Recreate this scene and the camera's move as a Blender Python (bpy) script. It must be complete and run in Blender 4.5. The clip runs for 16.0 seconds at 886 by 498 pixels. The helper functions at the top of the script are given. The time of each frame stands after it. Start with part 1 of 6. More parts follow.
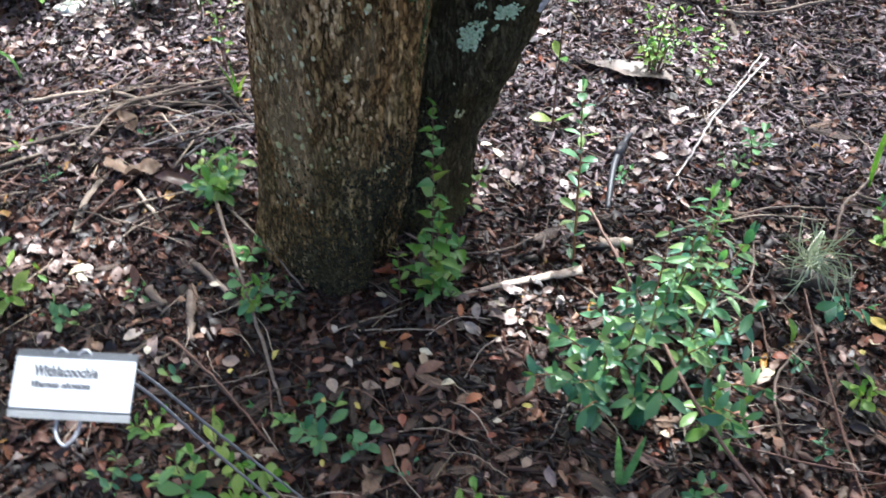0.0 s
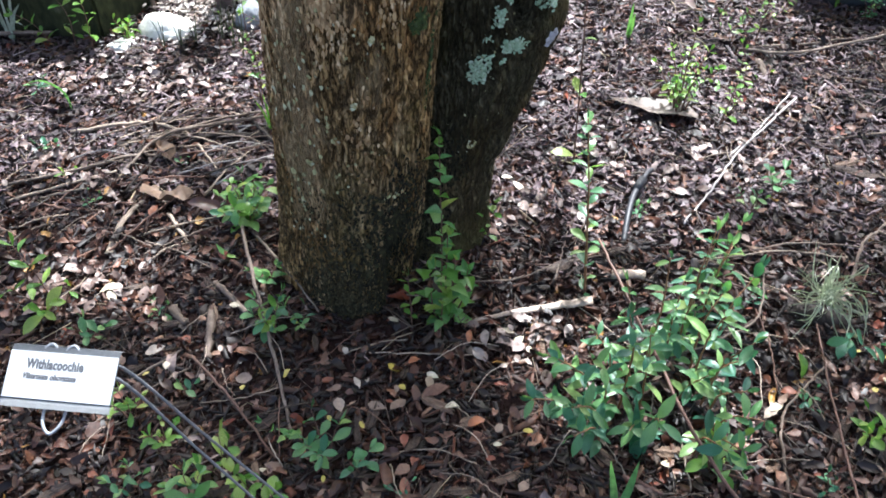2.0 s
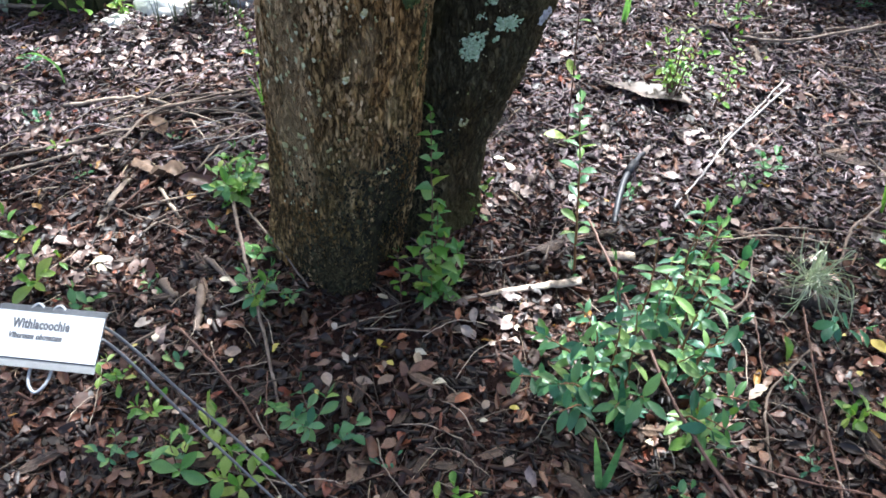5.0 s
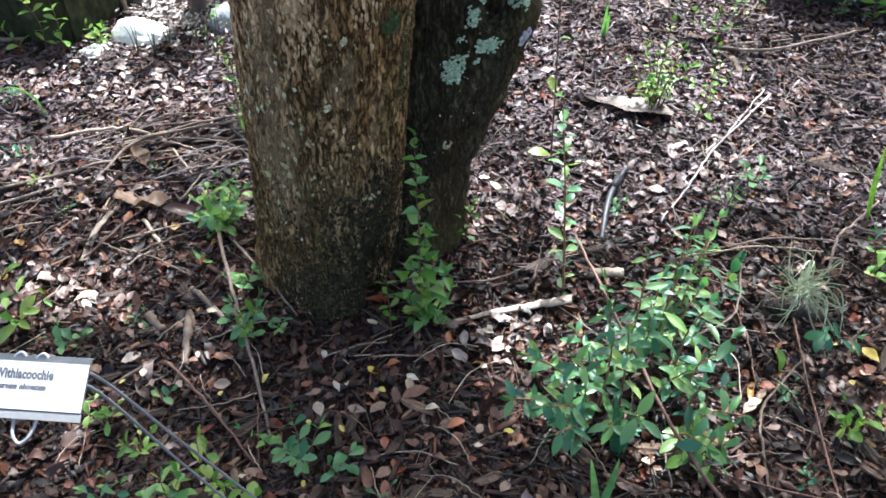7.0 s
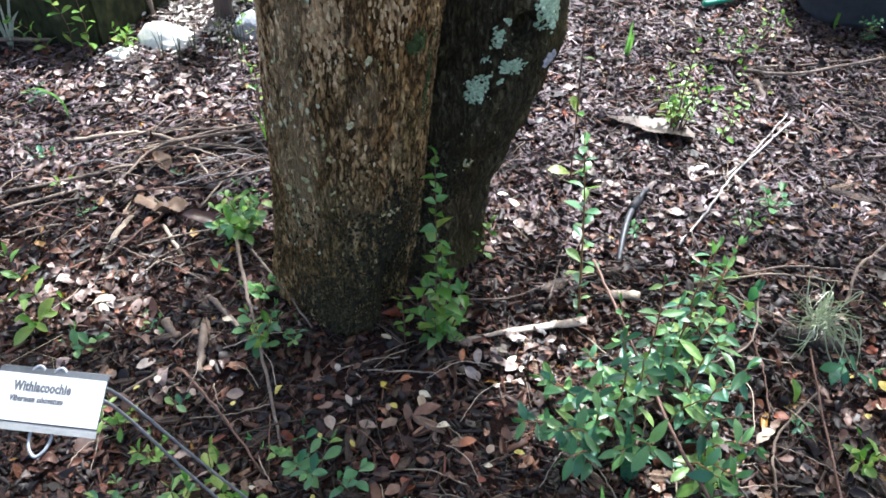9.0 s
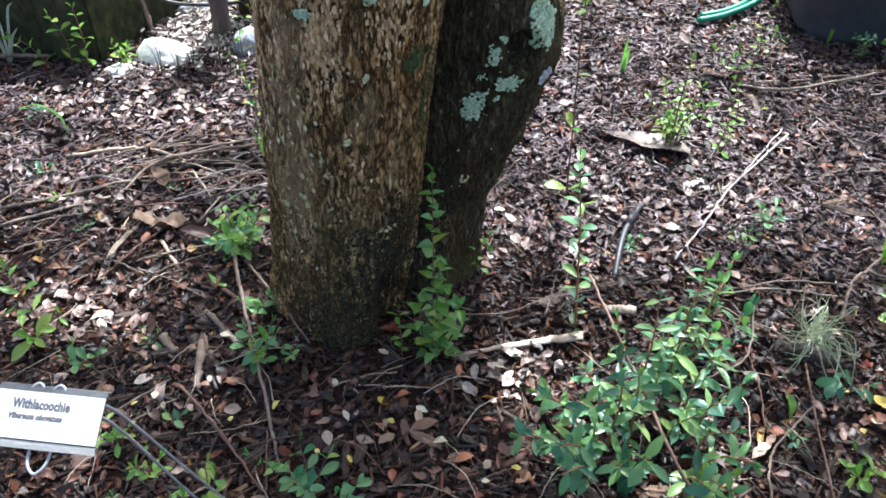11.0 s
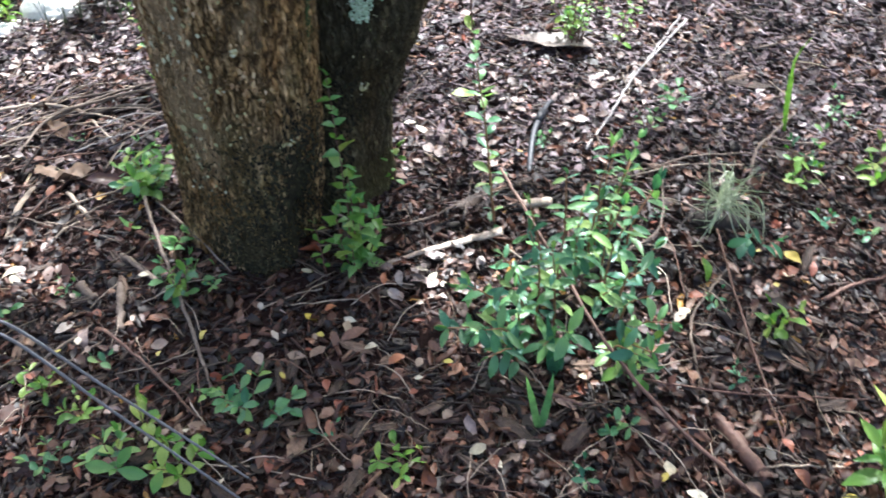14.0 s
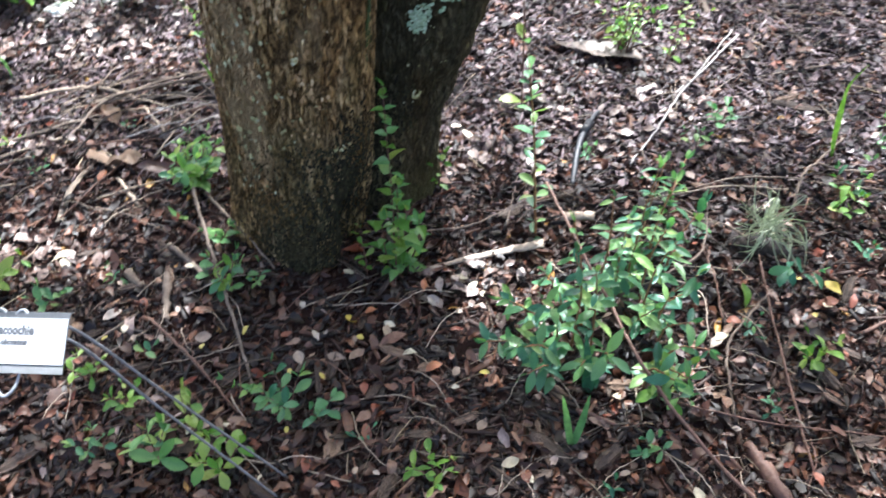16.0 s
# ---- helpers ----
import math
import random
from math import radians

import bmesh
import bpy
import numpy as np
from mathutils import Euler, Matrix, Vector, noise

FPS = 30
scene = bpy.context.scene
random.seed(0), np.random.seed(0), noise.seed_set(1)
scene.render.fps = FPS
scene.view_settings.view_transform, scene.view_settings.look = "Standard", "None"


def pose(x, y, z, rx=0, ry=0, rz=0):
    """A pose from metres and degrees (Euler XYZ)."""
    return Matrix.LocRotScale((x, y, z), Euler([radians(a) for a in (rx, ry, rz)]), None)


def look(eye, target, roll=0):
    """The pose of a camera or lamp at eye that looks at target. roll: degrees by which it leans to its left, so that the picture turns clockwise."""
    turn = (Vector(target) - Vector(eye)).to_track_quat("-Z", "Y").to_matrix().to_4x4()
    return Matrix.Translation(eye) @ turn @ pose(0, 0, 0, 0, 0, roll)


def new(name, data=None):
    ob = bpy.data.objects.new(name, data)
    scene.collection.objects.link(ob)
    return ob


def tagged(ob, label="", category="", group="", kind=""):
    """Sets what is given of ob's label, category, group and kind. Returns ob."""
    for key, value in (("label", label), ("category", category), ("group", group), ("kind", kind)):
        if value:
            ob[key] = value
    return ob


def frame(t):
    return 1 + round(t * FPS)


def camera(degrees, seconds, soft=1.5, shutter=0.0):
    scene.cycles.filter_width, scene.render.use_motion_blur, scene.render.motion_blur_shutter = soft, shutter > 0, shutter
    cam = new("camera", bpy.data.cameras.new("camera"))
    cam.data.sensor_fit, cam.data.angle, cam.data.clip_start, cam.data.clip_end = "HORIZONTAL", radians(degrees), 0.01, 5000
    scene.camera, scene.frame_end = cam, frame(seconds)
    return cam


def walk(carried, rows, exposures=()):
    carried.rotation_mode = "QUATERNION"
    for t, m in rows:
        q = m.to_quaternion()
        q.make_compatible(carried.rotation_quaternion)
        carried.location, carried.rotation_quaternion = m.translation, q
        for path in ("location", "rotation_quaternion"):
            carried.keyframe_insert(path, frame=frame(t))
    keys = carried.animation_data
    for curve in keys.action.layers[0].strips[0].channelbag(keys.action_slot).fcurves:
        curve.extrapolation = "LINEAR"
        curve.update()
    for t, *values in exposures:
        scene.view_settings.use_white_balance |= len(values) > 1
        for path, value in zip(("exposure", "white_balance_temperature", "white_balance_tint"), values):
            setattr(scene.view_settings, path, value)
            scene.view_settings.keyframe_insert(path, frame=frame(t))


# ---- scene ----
cam = camera(55.3, 16.0, soft=1.7, shutter=0.45)
PATH = [
    (0, (0.08, 0.095, 1.153), (0.032, 1.488, -0.281), 2.0),
    (0.5, (0.157, 0.067, 1.134), (0.077, 1.453, -0.306), 3.2),
    (1, (0.168, 0.059, 1.131), (0.014, 1.458, -0.289), 0.3),
    (1.5, (0.173, 0.055, 1.158), (-0.017, 1.482, -0.231), -1.0),
    (2, (0.17, 0.056, 1.16), (-0.025, 1.507, -0.203), -0.7),
    (2.5, (0.17, 0.058, 1.189), (-0.002, 1.553, -0.128), 1.1),
    (3, (0.177, 0.045, 1.203), (0.018, 1.562, -0.091), 1.8),
    (3.5, (0.185, 0.033, 1.199), (0.067, 1.554, -0.095), 3.4),
    (4, (0.188, 0.04, 1.184), (0.056, 1.53, -0.144), 2.6),
    (4.2, (0.187, 0.039, 1.172), (0.042, 1.511, -0.172), 2.3),
    (6.3, (0.171, 0.053, 1.14), (-0.018, 1.478, -0.25), -1.3),
    (6.5, (0.177, 0.06, 1.15), (0.02, 1.5, -0.229), -0.8),
    (7, (0.178, 0.058, 1.155), (0.024, 1.517, -0.203), -0.6),
    (7.5, (0.185, 0.066, 1.162), (0.015, 1.521, -0.2), -0.4),
    (8, (0.183, 0.073, 1.167), (-0.015, 1.509, -0.211), -0.7),
    (8.5, (0.179, 0.072, 1.17), (-0.016, 1.522, -0.194), -0.0),
    (9, (0.172, 0.072, 1.172), (-0.017, 1.535, -0.178), 0.5),
    (11.3, (0.174, 0.068, 1.181), (-0.010, 1.556, -0.141), 0.6),
    (11.5, (0.178, 0.067, 1.176), (0.011, 1.561, -0.142), 0.7),
    (12, (0.184, 0.067, 1.183), (0.038, 1.572, -0.127), 0.7),
    (12.5, (0.185, 0.062, 1.174), (0.06, 1.543, -0.164), 0.5),
    (13, (0.196, 0.046, 1.157), (0.087, 1.505, -0.206), -0.3),
    (13.5, (0.201, 0.04, 1.151), (0.096, 1.49, -0.222), -1.4),
    (14, (0.229, 0.015, 1.12), (0.177, 1.431, -0.291), -3.0),
    (14.5, (0.261, 0.0, 1.114), (0.278, 1.424, -0.29), -3.8),
    (15, (0.247, -0.001, 1.133), (0.22, 1.437, -0.257), -3.8),
    (15.5, (0.237, -0.011, 1.159), (0.174, 1.453, -0.202), -3.2),
    (16, (0.196, 0.037, 1.169), (0.089, 1.419, -0.272), -1.3),
]
EXPOSURE, SKY_STRENGTH, SUN_STRENGTH, LITTER_COUNT = (1.88, 5830, 6), 0.136, 3.8, 58000
walk(cam, [(t, look(eye, target, roll)) for t, eye, target, roll in PATH], [(t, EXPOSURE[0] + e, *EXPOSURE[1:]) for t, e in ((0, -0.03), (0.5, -0.10), (1.5, 0.0), (4, 0.05), (9, 0.05), (11.5, 0.02), (12.5, 0.02), (13.2, 0.17), (16, 0.21))])

# ---- light ----
SUN = Vector((0.11, 0.70, 1.17)).normalized()
world = bpy.data.worlds.new("sky")
scene.world = world
world.use_nodes = True
wn = world.node_tree
sky = wn.nodes.new("ShaderNodeTexSky")
sky.sky_type, sky.sun_disc = "NISHITA", False
sky.air_density, sky.dust_density, sky.ozone_density = 0.7, 6.0, 0.0
sky.sun_elevation, sky.sun_rotation = math.asin(SUN.z), math.atan2(SUN.x, SUN.y)
wn.nodes["Background"].inputs[1].default_value = SKY_STRENGTH
wn.links.new(sky.outputs[0], wn.nodes["Background"].inputs[0])
lamp = bpy.data.lights.new("sun", "SUN")
lamp.energy, lamp.angle, lamp.color = SUN_STRENGTH, radians(0.55), (1.0, 0.985, 0.975)
sun = new("sun", lamp)
sun.matrix_world = look(SUN * 30, (0, 0, 0))

# ---- materials ----
def tree_of(name):
    m = bpy.data.materials.new(name)
    m.use_nodes = True
    t = m.node_tree
    return m, t, t.nodes["Principled BSDF"]


def node(t, kind, ins=(), **props):
    n = t.nodes.new(kind)
    if "operation" in props:
        n.operation = props["operation"]
    if "data_type" in props:
        n.data_type = props["data_type"]
    if "blend_type" in props:
        n.blend_type = props["blend_type"]
    if "feature" in props:
        n.feature = props["feature"]
    for k, v in dict(ins).items():
        if isinstance(v, bpy.types.NodeSocket):
            t.links.new(v, n.inputs[k])
        else:
            n.inputs[k].default_value = v
    return n


def ramp(t, fac, stops, mode="LINEAR"):
    n = t.nodes.new("ShaderNodeValToRGB")
    n.color_ramp.interpolation = mode
    while len(n.color_ramp.elements) < len(stops):
        n.color_ramp.elements.new(0.5)
    for e, (p, c) in zip(n.color_ramp.elements, stops):
        e.position, e.color = p, (*c, 1)
    t.links.new(fac, n.inputs[0])
    return n.outputs[0]


def grain(t, scale, detail=4, stretch=(1, 1, 1), rough=0.6):
    co = node(t, "ShaderNodeTexCoord").outputs["Object"]
    mp = node(t, "ShaderNodeMapping", {"Vector": co, "Scale": stretch})
    return node(t, "ShaderNodeTexNoise", {"Vector": mp.outputs[0], "Scale": scale, "Detail": detail, "Roughness": rough}).outputs[0]


def mixed(t, a, b, fac, mode="MIX"):
    n = node(t, "ShaderNodeMix", data_type="RGBA", blend_type=mode)
    for i, v in ((0, fac), (6, a), (7, b)):
        if isinstance(v, bpy.types.NodeSocket):
            t.links.new(v, n.inputs[i])
        else:
            n.inputs[i].default_value = v if i == 0 else (*v, 1)
    return n.outputs[2]


def bumped(t, p, height, strength=0.4, distance=0.002):
    b = node(t, "ShaderNodeBump", {"Height": height, "Strength": strength, "Distance": distance})
    t.links.new(b.outputs[0], p.inputs["Normal"])


def surface(name, stops, scale=20, stretch=(1, 1, 1), rough=0.7, metal=0.0, bump=0.4, depth=0.002, spec=0.5, fine=6.0):
    """Two scales of noise through one colour ramp, with a bump of the finer one."""
    m, t, p = tree_of(name)
    broad, small = grain(t, scale, 3, stretch), grain(t, scale * fine, 5, stretch)
    mid = node(t, "ShaderNodeMath", {0: broad, 1: small}, operation="ADD")
    half = node(t, "ShaderNodeMath", {0: mid.outputs[0], 1: 0.5}, operation="MULTIPLY")
    t.links.new(ramp(t, half.outputs[0], stops), p.inputs["Base Color"])
    p.inputs["Roughness"].default_value, p.inputs["Metallic"].default_value = rough, metal
    p.inputs["Specular IOR Level"].default_value = spec
    bumped(t, p, small, bump, depth)
    return m


def pieces(name, stops, rough=0.5, grain_scale=180, stretch=(1, 1, 1), by="island", spec=0.5, bump=0.3, passing=0.0):
    """A material whose colour is picked piece by piece; passing: how much light a leaf lets pass."""
    m, t, p = tree_of(name)
    pick = node(t, "ShaderNodeNewGeometry").outputs["Random Per Island"] if by == "island" else node(t, "ShaderNodeObjectInfo").outputs["Random"]
    base = ramp(t, pick, stops, "CONSTANT" if by == "island" else "LINEAR")
    g = grain(t, grain_scale, 4, stretch)
    shade = ramp(t, g, [(0.25, (0.5, 0.5, 0.5)), (0.75, (1.25, 1.22, 1.2))])
    col = mixed(t, base, shade, 1.0, "MULTIPLY")
    t.links.new(col, p.inputs["Base Color"])
    p.inputs["Roughness"].default_value = rough
    p.inputs["Specular IOR Level"].default_value = spec
    bumped(t, p, g, bump, 0.001)
    if passing:
        tr = node(t, "ShaderNodeBsdfTranslucent", {"Color": mixed(t, col, (1.2, 1.5, 0.8), 1.0, "MULTIPLY")})
        mx = node(t, "ShaderNodeMixShader", {0: passing, 1: p.outputs[0], 2: tr.outputs[0]})
        t.links.new(mx.outputs[0], t.nodes["Material Output"].inputs[0])
    return m


SOIL = surface("dark_humus", [(0.3, (0.012, 0.006, 0.005)), (0.55, (0.026, 0.014, 0.012)), (0.75, (0.06, 0.036, 0.030))], 14, rough=0.95, bump=1.0, depth=0.006, spec=0.1)
LITTER = pieces("dry_leaves", [(0.0, (0.01141, 0.003956, 0.002092)), (0.42, (0.03993, 0.01266, 0.005578)), (0.68, (0.08555, 0.02927, 0.01255)), (0.81, (0.1378, 0.05855, 0.03207)),
                               (0.895, (0.1758, 0.09494, 0.06833)), (0.95, (0.2281, 0.1424, 0.1116)), (0.964, (0.1806, 0.04352, 0.01952)), (0.976, (0.3422, 0.182, 0.04183)), (0.983, (0.3802, 0.2769, 0.237))], rough=0.46, spec=0.38)
CHIPS = pieces("wood_chips", [(0.0, (0.01141, 0.004747, 0.002856)), (0.5, (0.03802, 0.01345, 0.006426)), (0.78, (0.0808, 0.03007, 0.01428)), (0.92, (0.1521, 0.07121, 0.03998)), (0.965, (0.2567, 0.1424, 0.08568)), (0.985, (0.1426, 0.03956, 0.01785))], rough=0.6, grain_scale=120)
WEATHERED = pieces("weathered_mulch", [(0.0, (0.03671, 0.02197, 0.02409)), (0.22, (0.06883, 0.04174, 0.04589)), (0.46, (0.1078, 0.0692, 0.07456)), (0.70, (0.1514, 0.1021, 0.109)), (0.88, (0.2179, 0.157, 0.163)), (0.945, (0.172, 0.06809, 0.04589)), (0.968, (0.39, 0.313, 0.3155))], rough=0.6, grain_scale=120)
NEEDLES = pieces("dry_twigs", [(0.0, (0.05, 0.033, 0.025)), (0.4, (0.12, 0.085, 0.06)), (0.75, (0.26, 0.19, 0.13)), (0.93, (0.4, 0.31, 0.2))], rough=0.6)
GREEN = pieces("green_leaf", [(0.0, (0.060, 0.170, 0.088)), (0.5, (0.11, 0.25, 0.11)), (0.85, (0.18, 0.33, 0.125)), (1.0, (0.28, 0.40, 0.12))], rough=0.32, grain_scale=60, by="object", bump=0.15, spec=0.4, passing=0.3)
DEEP = pieces("deep_green_leaf", [(0.0, (0.040, 0.130, 0.082)), (0.5, (0.075, 0.205, 0.120)), (0.85, (0.13, 0.285, 0.14)), (1.0, (0.20, 0.36, 0.14))], rough=0.30, grain_scale=60, by="object", bump=0.15, spec=0.4, passing=0.32)
LIME = pieces("lime_leaf", [(0.0, (0.10, 0.24, 0.045)), (0.6, (0.18, 0.33, 0.055)), (1.0, (0.33, 0.40, 0.09))], rough=0.35, grain_scale=60, by="object", bump=0.15, passing=0.35)
CANOPY = pieces("canopy_leaf", [(0.0, (0.10, 0.15, 0.03)), (0.5, (0.14, 0.19, 0.035)), (0.8, (0.19, 0.23, 0.045))], rough=0.4, passing=0.45)
SOFT = pieces("soft_green_leaf", [(0.0, (0.11, 0.25, 0.085)), (0.5, (0.17, 0.34, 0.11)), (0.85, (0.26, 0.42, 0.13)), (1.0, (0.38, 0.48, 0.14))], rough=0.4, grain_scale=60, by="object", bump=0.15, spec=0.4, passing=0.3)
DRY = pieces("single_dry_leaf", [(0.0, (0.0396, 0.0136, 0.00648)), (0.35, (0.088, 0.032, 0.01512)), (0.6, (0.1452, 0.0704, 0.0432)), (0.8, (0.2376, 0.148, 0.1008)), (0.9, (0.1848, 0.044, 0.01584)), (1.0, (0.3872, 0.28, 0.18))], rough=0.36, by="object", grain_scale=90, spec=0.45)
# near-white leaf tones that paint strong sun on ordinary litter
HEAP = pieces("sunlit_heap", [(0.0, (0.28, 0.22, 0.19)), (0.25, (0.42, 0.36, 0.32)), (0.5, (0.56, 0.50, 0.45)), (0.8, (0.70, 0.65, 0.60))], rough=0.5, grain_scale=90)
# leaf tones lightened to carry the brightness of the sun pools
SUNPOOL = pieces("sun_pool_leaf", [(0.0, (0.12, 0.075, 0.058)), (0.3, (0.18, 0.122, 0.10)), (0.6, (0.25, 0.18, 0.155)), (0.85, (0.36, 0.285, 0.25))], rough=0.45, grain_scale=90)
FALLEN = pieces("fallen_leaf", [(0.0, (0.22, 0.15, 0.11)), (0.5, (0.33, 0.24, 0.18)), (1.0, (0.45, 0.37, 0.30))], rough=0.5, by="object", grain_scale=90)
PALE = pieces("bleached_leaf", [(0.0, (0.46, 0.39, 0.26)), (1.0, (0.60, 0.53, 0.40))], rough=0.5, by="object", grain_scale=90)
YELLOW = pieces("yellow_leaf", [(0.0, (0.48, 0.36, 0.05)), (1.0, (0.55, 0.46, 0.12))], rough=0.5, by="object", grain_scale=90)
RUST = pieces("rust_leaf", [(0.0, (0.20, 0.055, 0.028)), (1.0, (0.33, 0.12, 0.05))], rough=0.5, by="object", grain_scale=90)
STICK = surface("weathered_stick", [(0.3, (0.07, 0.048, 0.036)), (0.5, (0.16, 0.115, 0.085)), (0.7, (0.27, 0.21, 0.165))], 30, (1, 1, 1), 0.75)
PALEWOOD = surface("bleached_wood", [(0.3, (0.13, 0.09, 0.065)), (0.5, (0.29, 0.22, 0.16)), (0.7, (0.46, 0.37, 0.28))], 45, (1, 1, 1), 0.7)
SPLIT = surface("split_pale_wood", [(0.3, (0.26, 0.18, 0.13)), (0.5, (0.44, 0.34, 0.26)), (0.7, (0.58, 0.49, 0.40))], 60, (1, 1, 1), 0.7, bump=0.8)
REDTWIG = surface("red_brown_stem", [(0.3, (0.07, 0.03, 0.02)), (0.55, (0.15, 0.075, 0.05)), (0.75, (0.23, 0.14, 0.10))], 40, (1, 1, 1), 0.6)
ORANGETWIG = surface("orange_brown_stem", [(0.3, (0.16, 0.07, 0.028)), (0.55, (0.27, 0.13, 0.055)), (0.75, (0.36, 0.21, 0.10))], 40, (1, 1, 1), 0.6)
GREYSTICK = surface("silver_grey_twig", [(0.3, (0.17, 0.145, 0.135)), (0.5, (0.31, 0.275, 0.255)), (0.7, (0.45, 0.41, 0.385))], 45, (1, 1, 1), 0.7)
OLDCHIP = surface("dark_bark_chip", [(0.3, (0.016, 0.009, 0.006)), (0.5, (0.044, 0.024, 0.014)), (0.7, (0.10, 0.060, 0.036))], 22, (1, 1, 1), 0.65, bump=0.9, depth=0.004)
TANCHIP = surface("tan_bark_chip", [(0.3, (0.07, 0.040, 0.024)), (0.5, (0.15, 0.090, 0.056)), (0.7, (0.26, 0.175, 0.12))], 22, (1, 1, 1), 0.7, bump=0.9, depth=0.004)
DARKWOOD = surface("rotting_wood", [(0.3, (0.010, 0.007, 0.005)), (0.55, (0.030, 0.019, 0.013)), (0.75, (0.07, 0.048, 0.034))], 25, (1, 1, 1), 0.8, bump=0.8)
GREENSTEM = surface("green_stem", [(0.3, (0.06, 0.08, 0.03)), (0.7, (0.13, 0.15, 0.06))], 40, rough=0.5)

# ---- building blocks ----
def finish(name, me, material, parent=None, label="", smooth=True):
    me.materials.append(material)
    if smooth:
        me.polygons.foreach_set("use_smooth", np.ones(len(me.polygons), bool))
    ob = new(name, me)
    if parent:
        ob.parent = parent
    return tagged(ob, label)


def part(name, bm, material, parent=None, label="", smooth=True):
    me = bpy.data.meshes.new(name)
    bm.normal_update()
    bm.to_mesh(me)
    bm.free()
    return finish(name, me, material, parent, label, smooth)


def sheet(name, verts, faces):
    """A mesh from arrays: verts (n, 3) and faces (m, 3 or 4)."""
    me = bpy.data.meshes.new(name)
    n, m, k = len(verts), len(faces), faces.shape[1]
    me.vertices.add(n)
    me.vertices.foreach_set("co", np.ascontiguousarray(verts, dtype=np.float32).ravel())
    me.loops.add(m * k)
    me.loops.foreach_set("vertex_index", np.ascontiguousarray(faces, dtype=np.int32).ravel())
    me.polygons.add(m)
    me.polygons.foreach_set("loop_start", np.arange(m, dtype=np.int32) * k)
    me.update(calc_edges=True)
    me.validate()
    return me


def thing(name, x, y, z, label, category, group="", kind=""):
    ob = new(name)
    ob.empty_display_size = 0.02
    ob.location = (x, y, z)
    return tagged(ob, label, category, group, kind)


def height(x, y):
    """The lie of the bed: low swells and a finer unevenness."""
    near = 0.012 * noise.noise(Vector((x * 2.1, y * 2.1, 3.0))) + 0.006 * noise.noise(Vector((x * 7.0, y * 7.0, 9.0)))
    return near - 0.006


def tube_mesh(name, points, radii, sides=7, lumps=0.0, seed=0, flat=1.0):
    """A bent tapered stick with closed ends."""
    pts = [Vector(p) for p in points]
    rng = random.Random(seed)
    bm = bmesh.new()
    rings = []
    side = None
    for i, p in enumerate(pts):
        d = (pts[min(i + 1, len(pts) - 1)] - pts[max(i - 1, 0)]).normalized()
        if side is None:
            side = d.orthogonal().normalized()
        side = (side - d * side.dot(d)).normalized()
        up = d.cross(side)
        r = radii[i] if i < len(radii) else radii[-1]
        ring = []
        for k in range(sides):
            a = 2 * math.pi * k / sides
            off = (side * math.cos(a) + up * math.sin(a)) * r * (1 + lumps * rng.uniform(-1, 1))
            off.z *= flat
            ring.append(bm.verts.new(p + off))
        rings.append(ring)
    for a, b in zip(rings, rings[1:]):
        for k in range(sides):
            bm.faces.new((a[k], a[(k + 1) % sides], b[(k + 1) % sides], b[k]))
    bm.faces.new(rings[0][::-1])
    bm.faces.new(rings[-1])
    return bm


def bend(points, steps=6, wobble=0.0, seed=0):
    """More points along a line of points, by Catmull-Rom, with a little unrest."""
    rng = random.Random(seed)
    p = [Vector(q) for q in points]
    p = [p[0] * 2 - p[1], *p, p[-1] * 2 - p[-2]]
    out = []
    for i in range(1, len(p) - 2):
        for k in range(steps):
            u = k / steps
            a, b, c, d = p[i - 1:i + 3]
            q = 0.5 * (2 * b + (c - a) * u + (2 * a - 5 * b + 4 * c - d) * u * u + (3 * b - a - 3 * c + d) * u ** 3)
            out.append(q + Vector([rng.uniform(-1, 1) * wobble for _ in range(3)]))
    return [*out, p[-2]]


def stick(name, points, r0, r1, material, label, category="twig", group="", wobble=0.0015, sides=7, lumps=0.12, flat=1.0):
    seed = int(abs(points[0][0]) * 1000 + abs(points[0][1]) * 77)
    path = bend(points, 7, wobble, seed)
    n = len(path)
    bm = tube_mesh(name, path, [r0 + (r1 - r0) * i / (n - 1) for i in range(n)], sides, lumps, seed, flat)
    return tagged(part(name, bm, material), label, category, group)


def on_bed(x, y, lift=0.006):
    return (x, y, height(x, y) + lift)


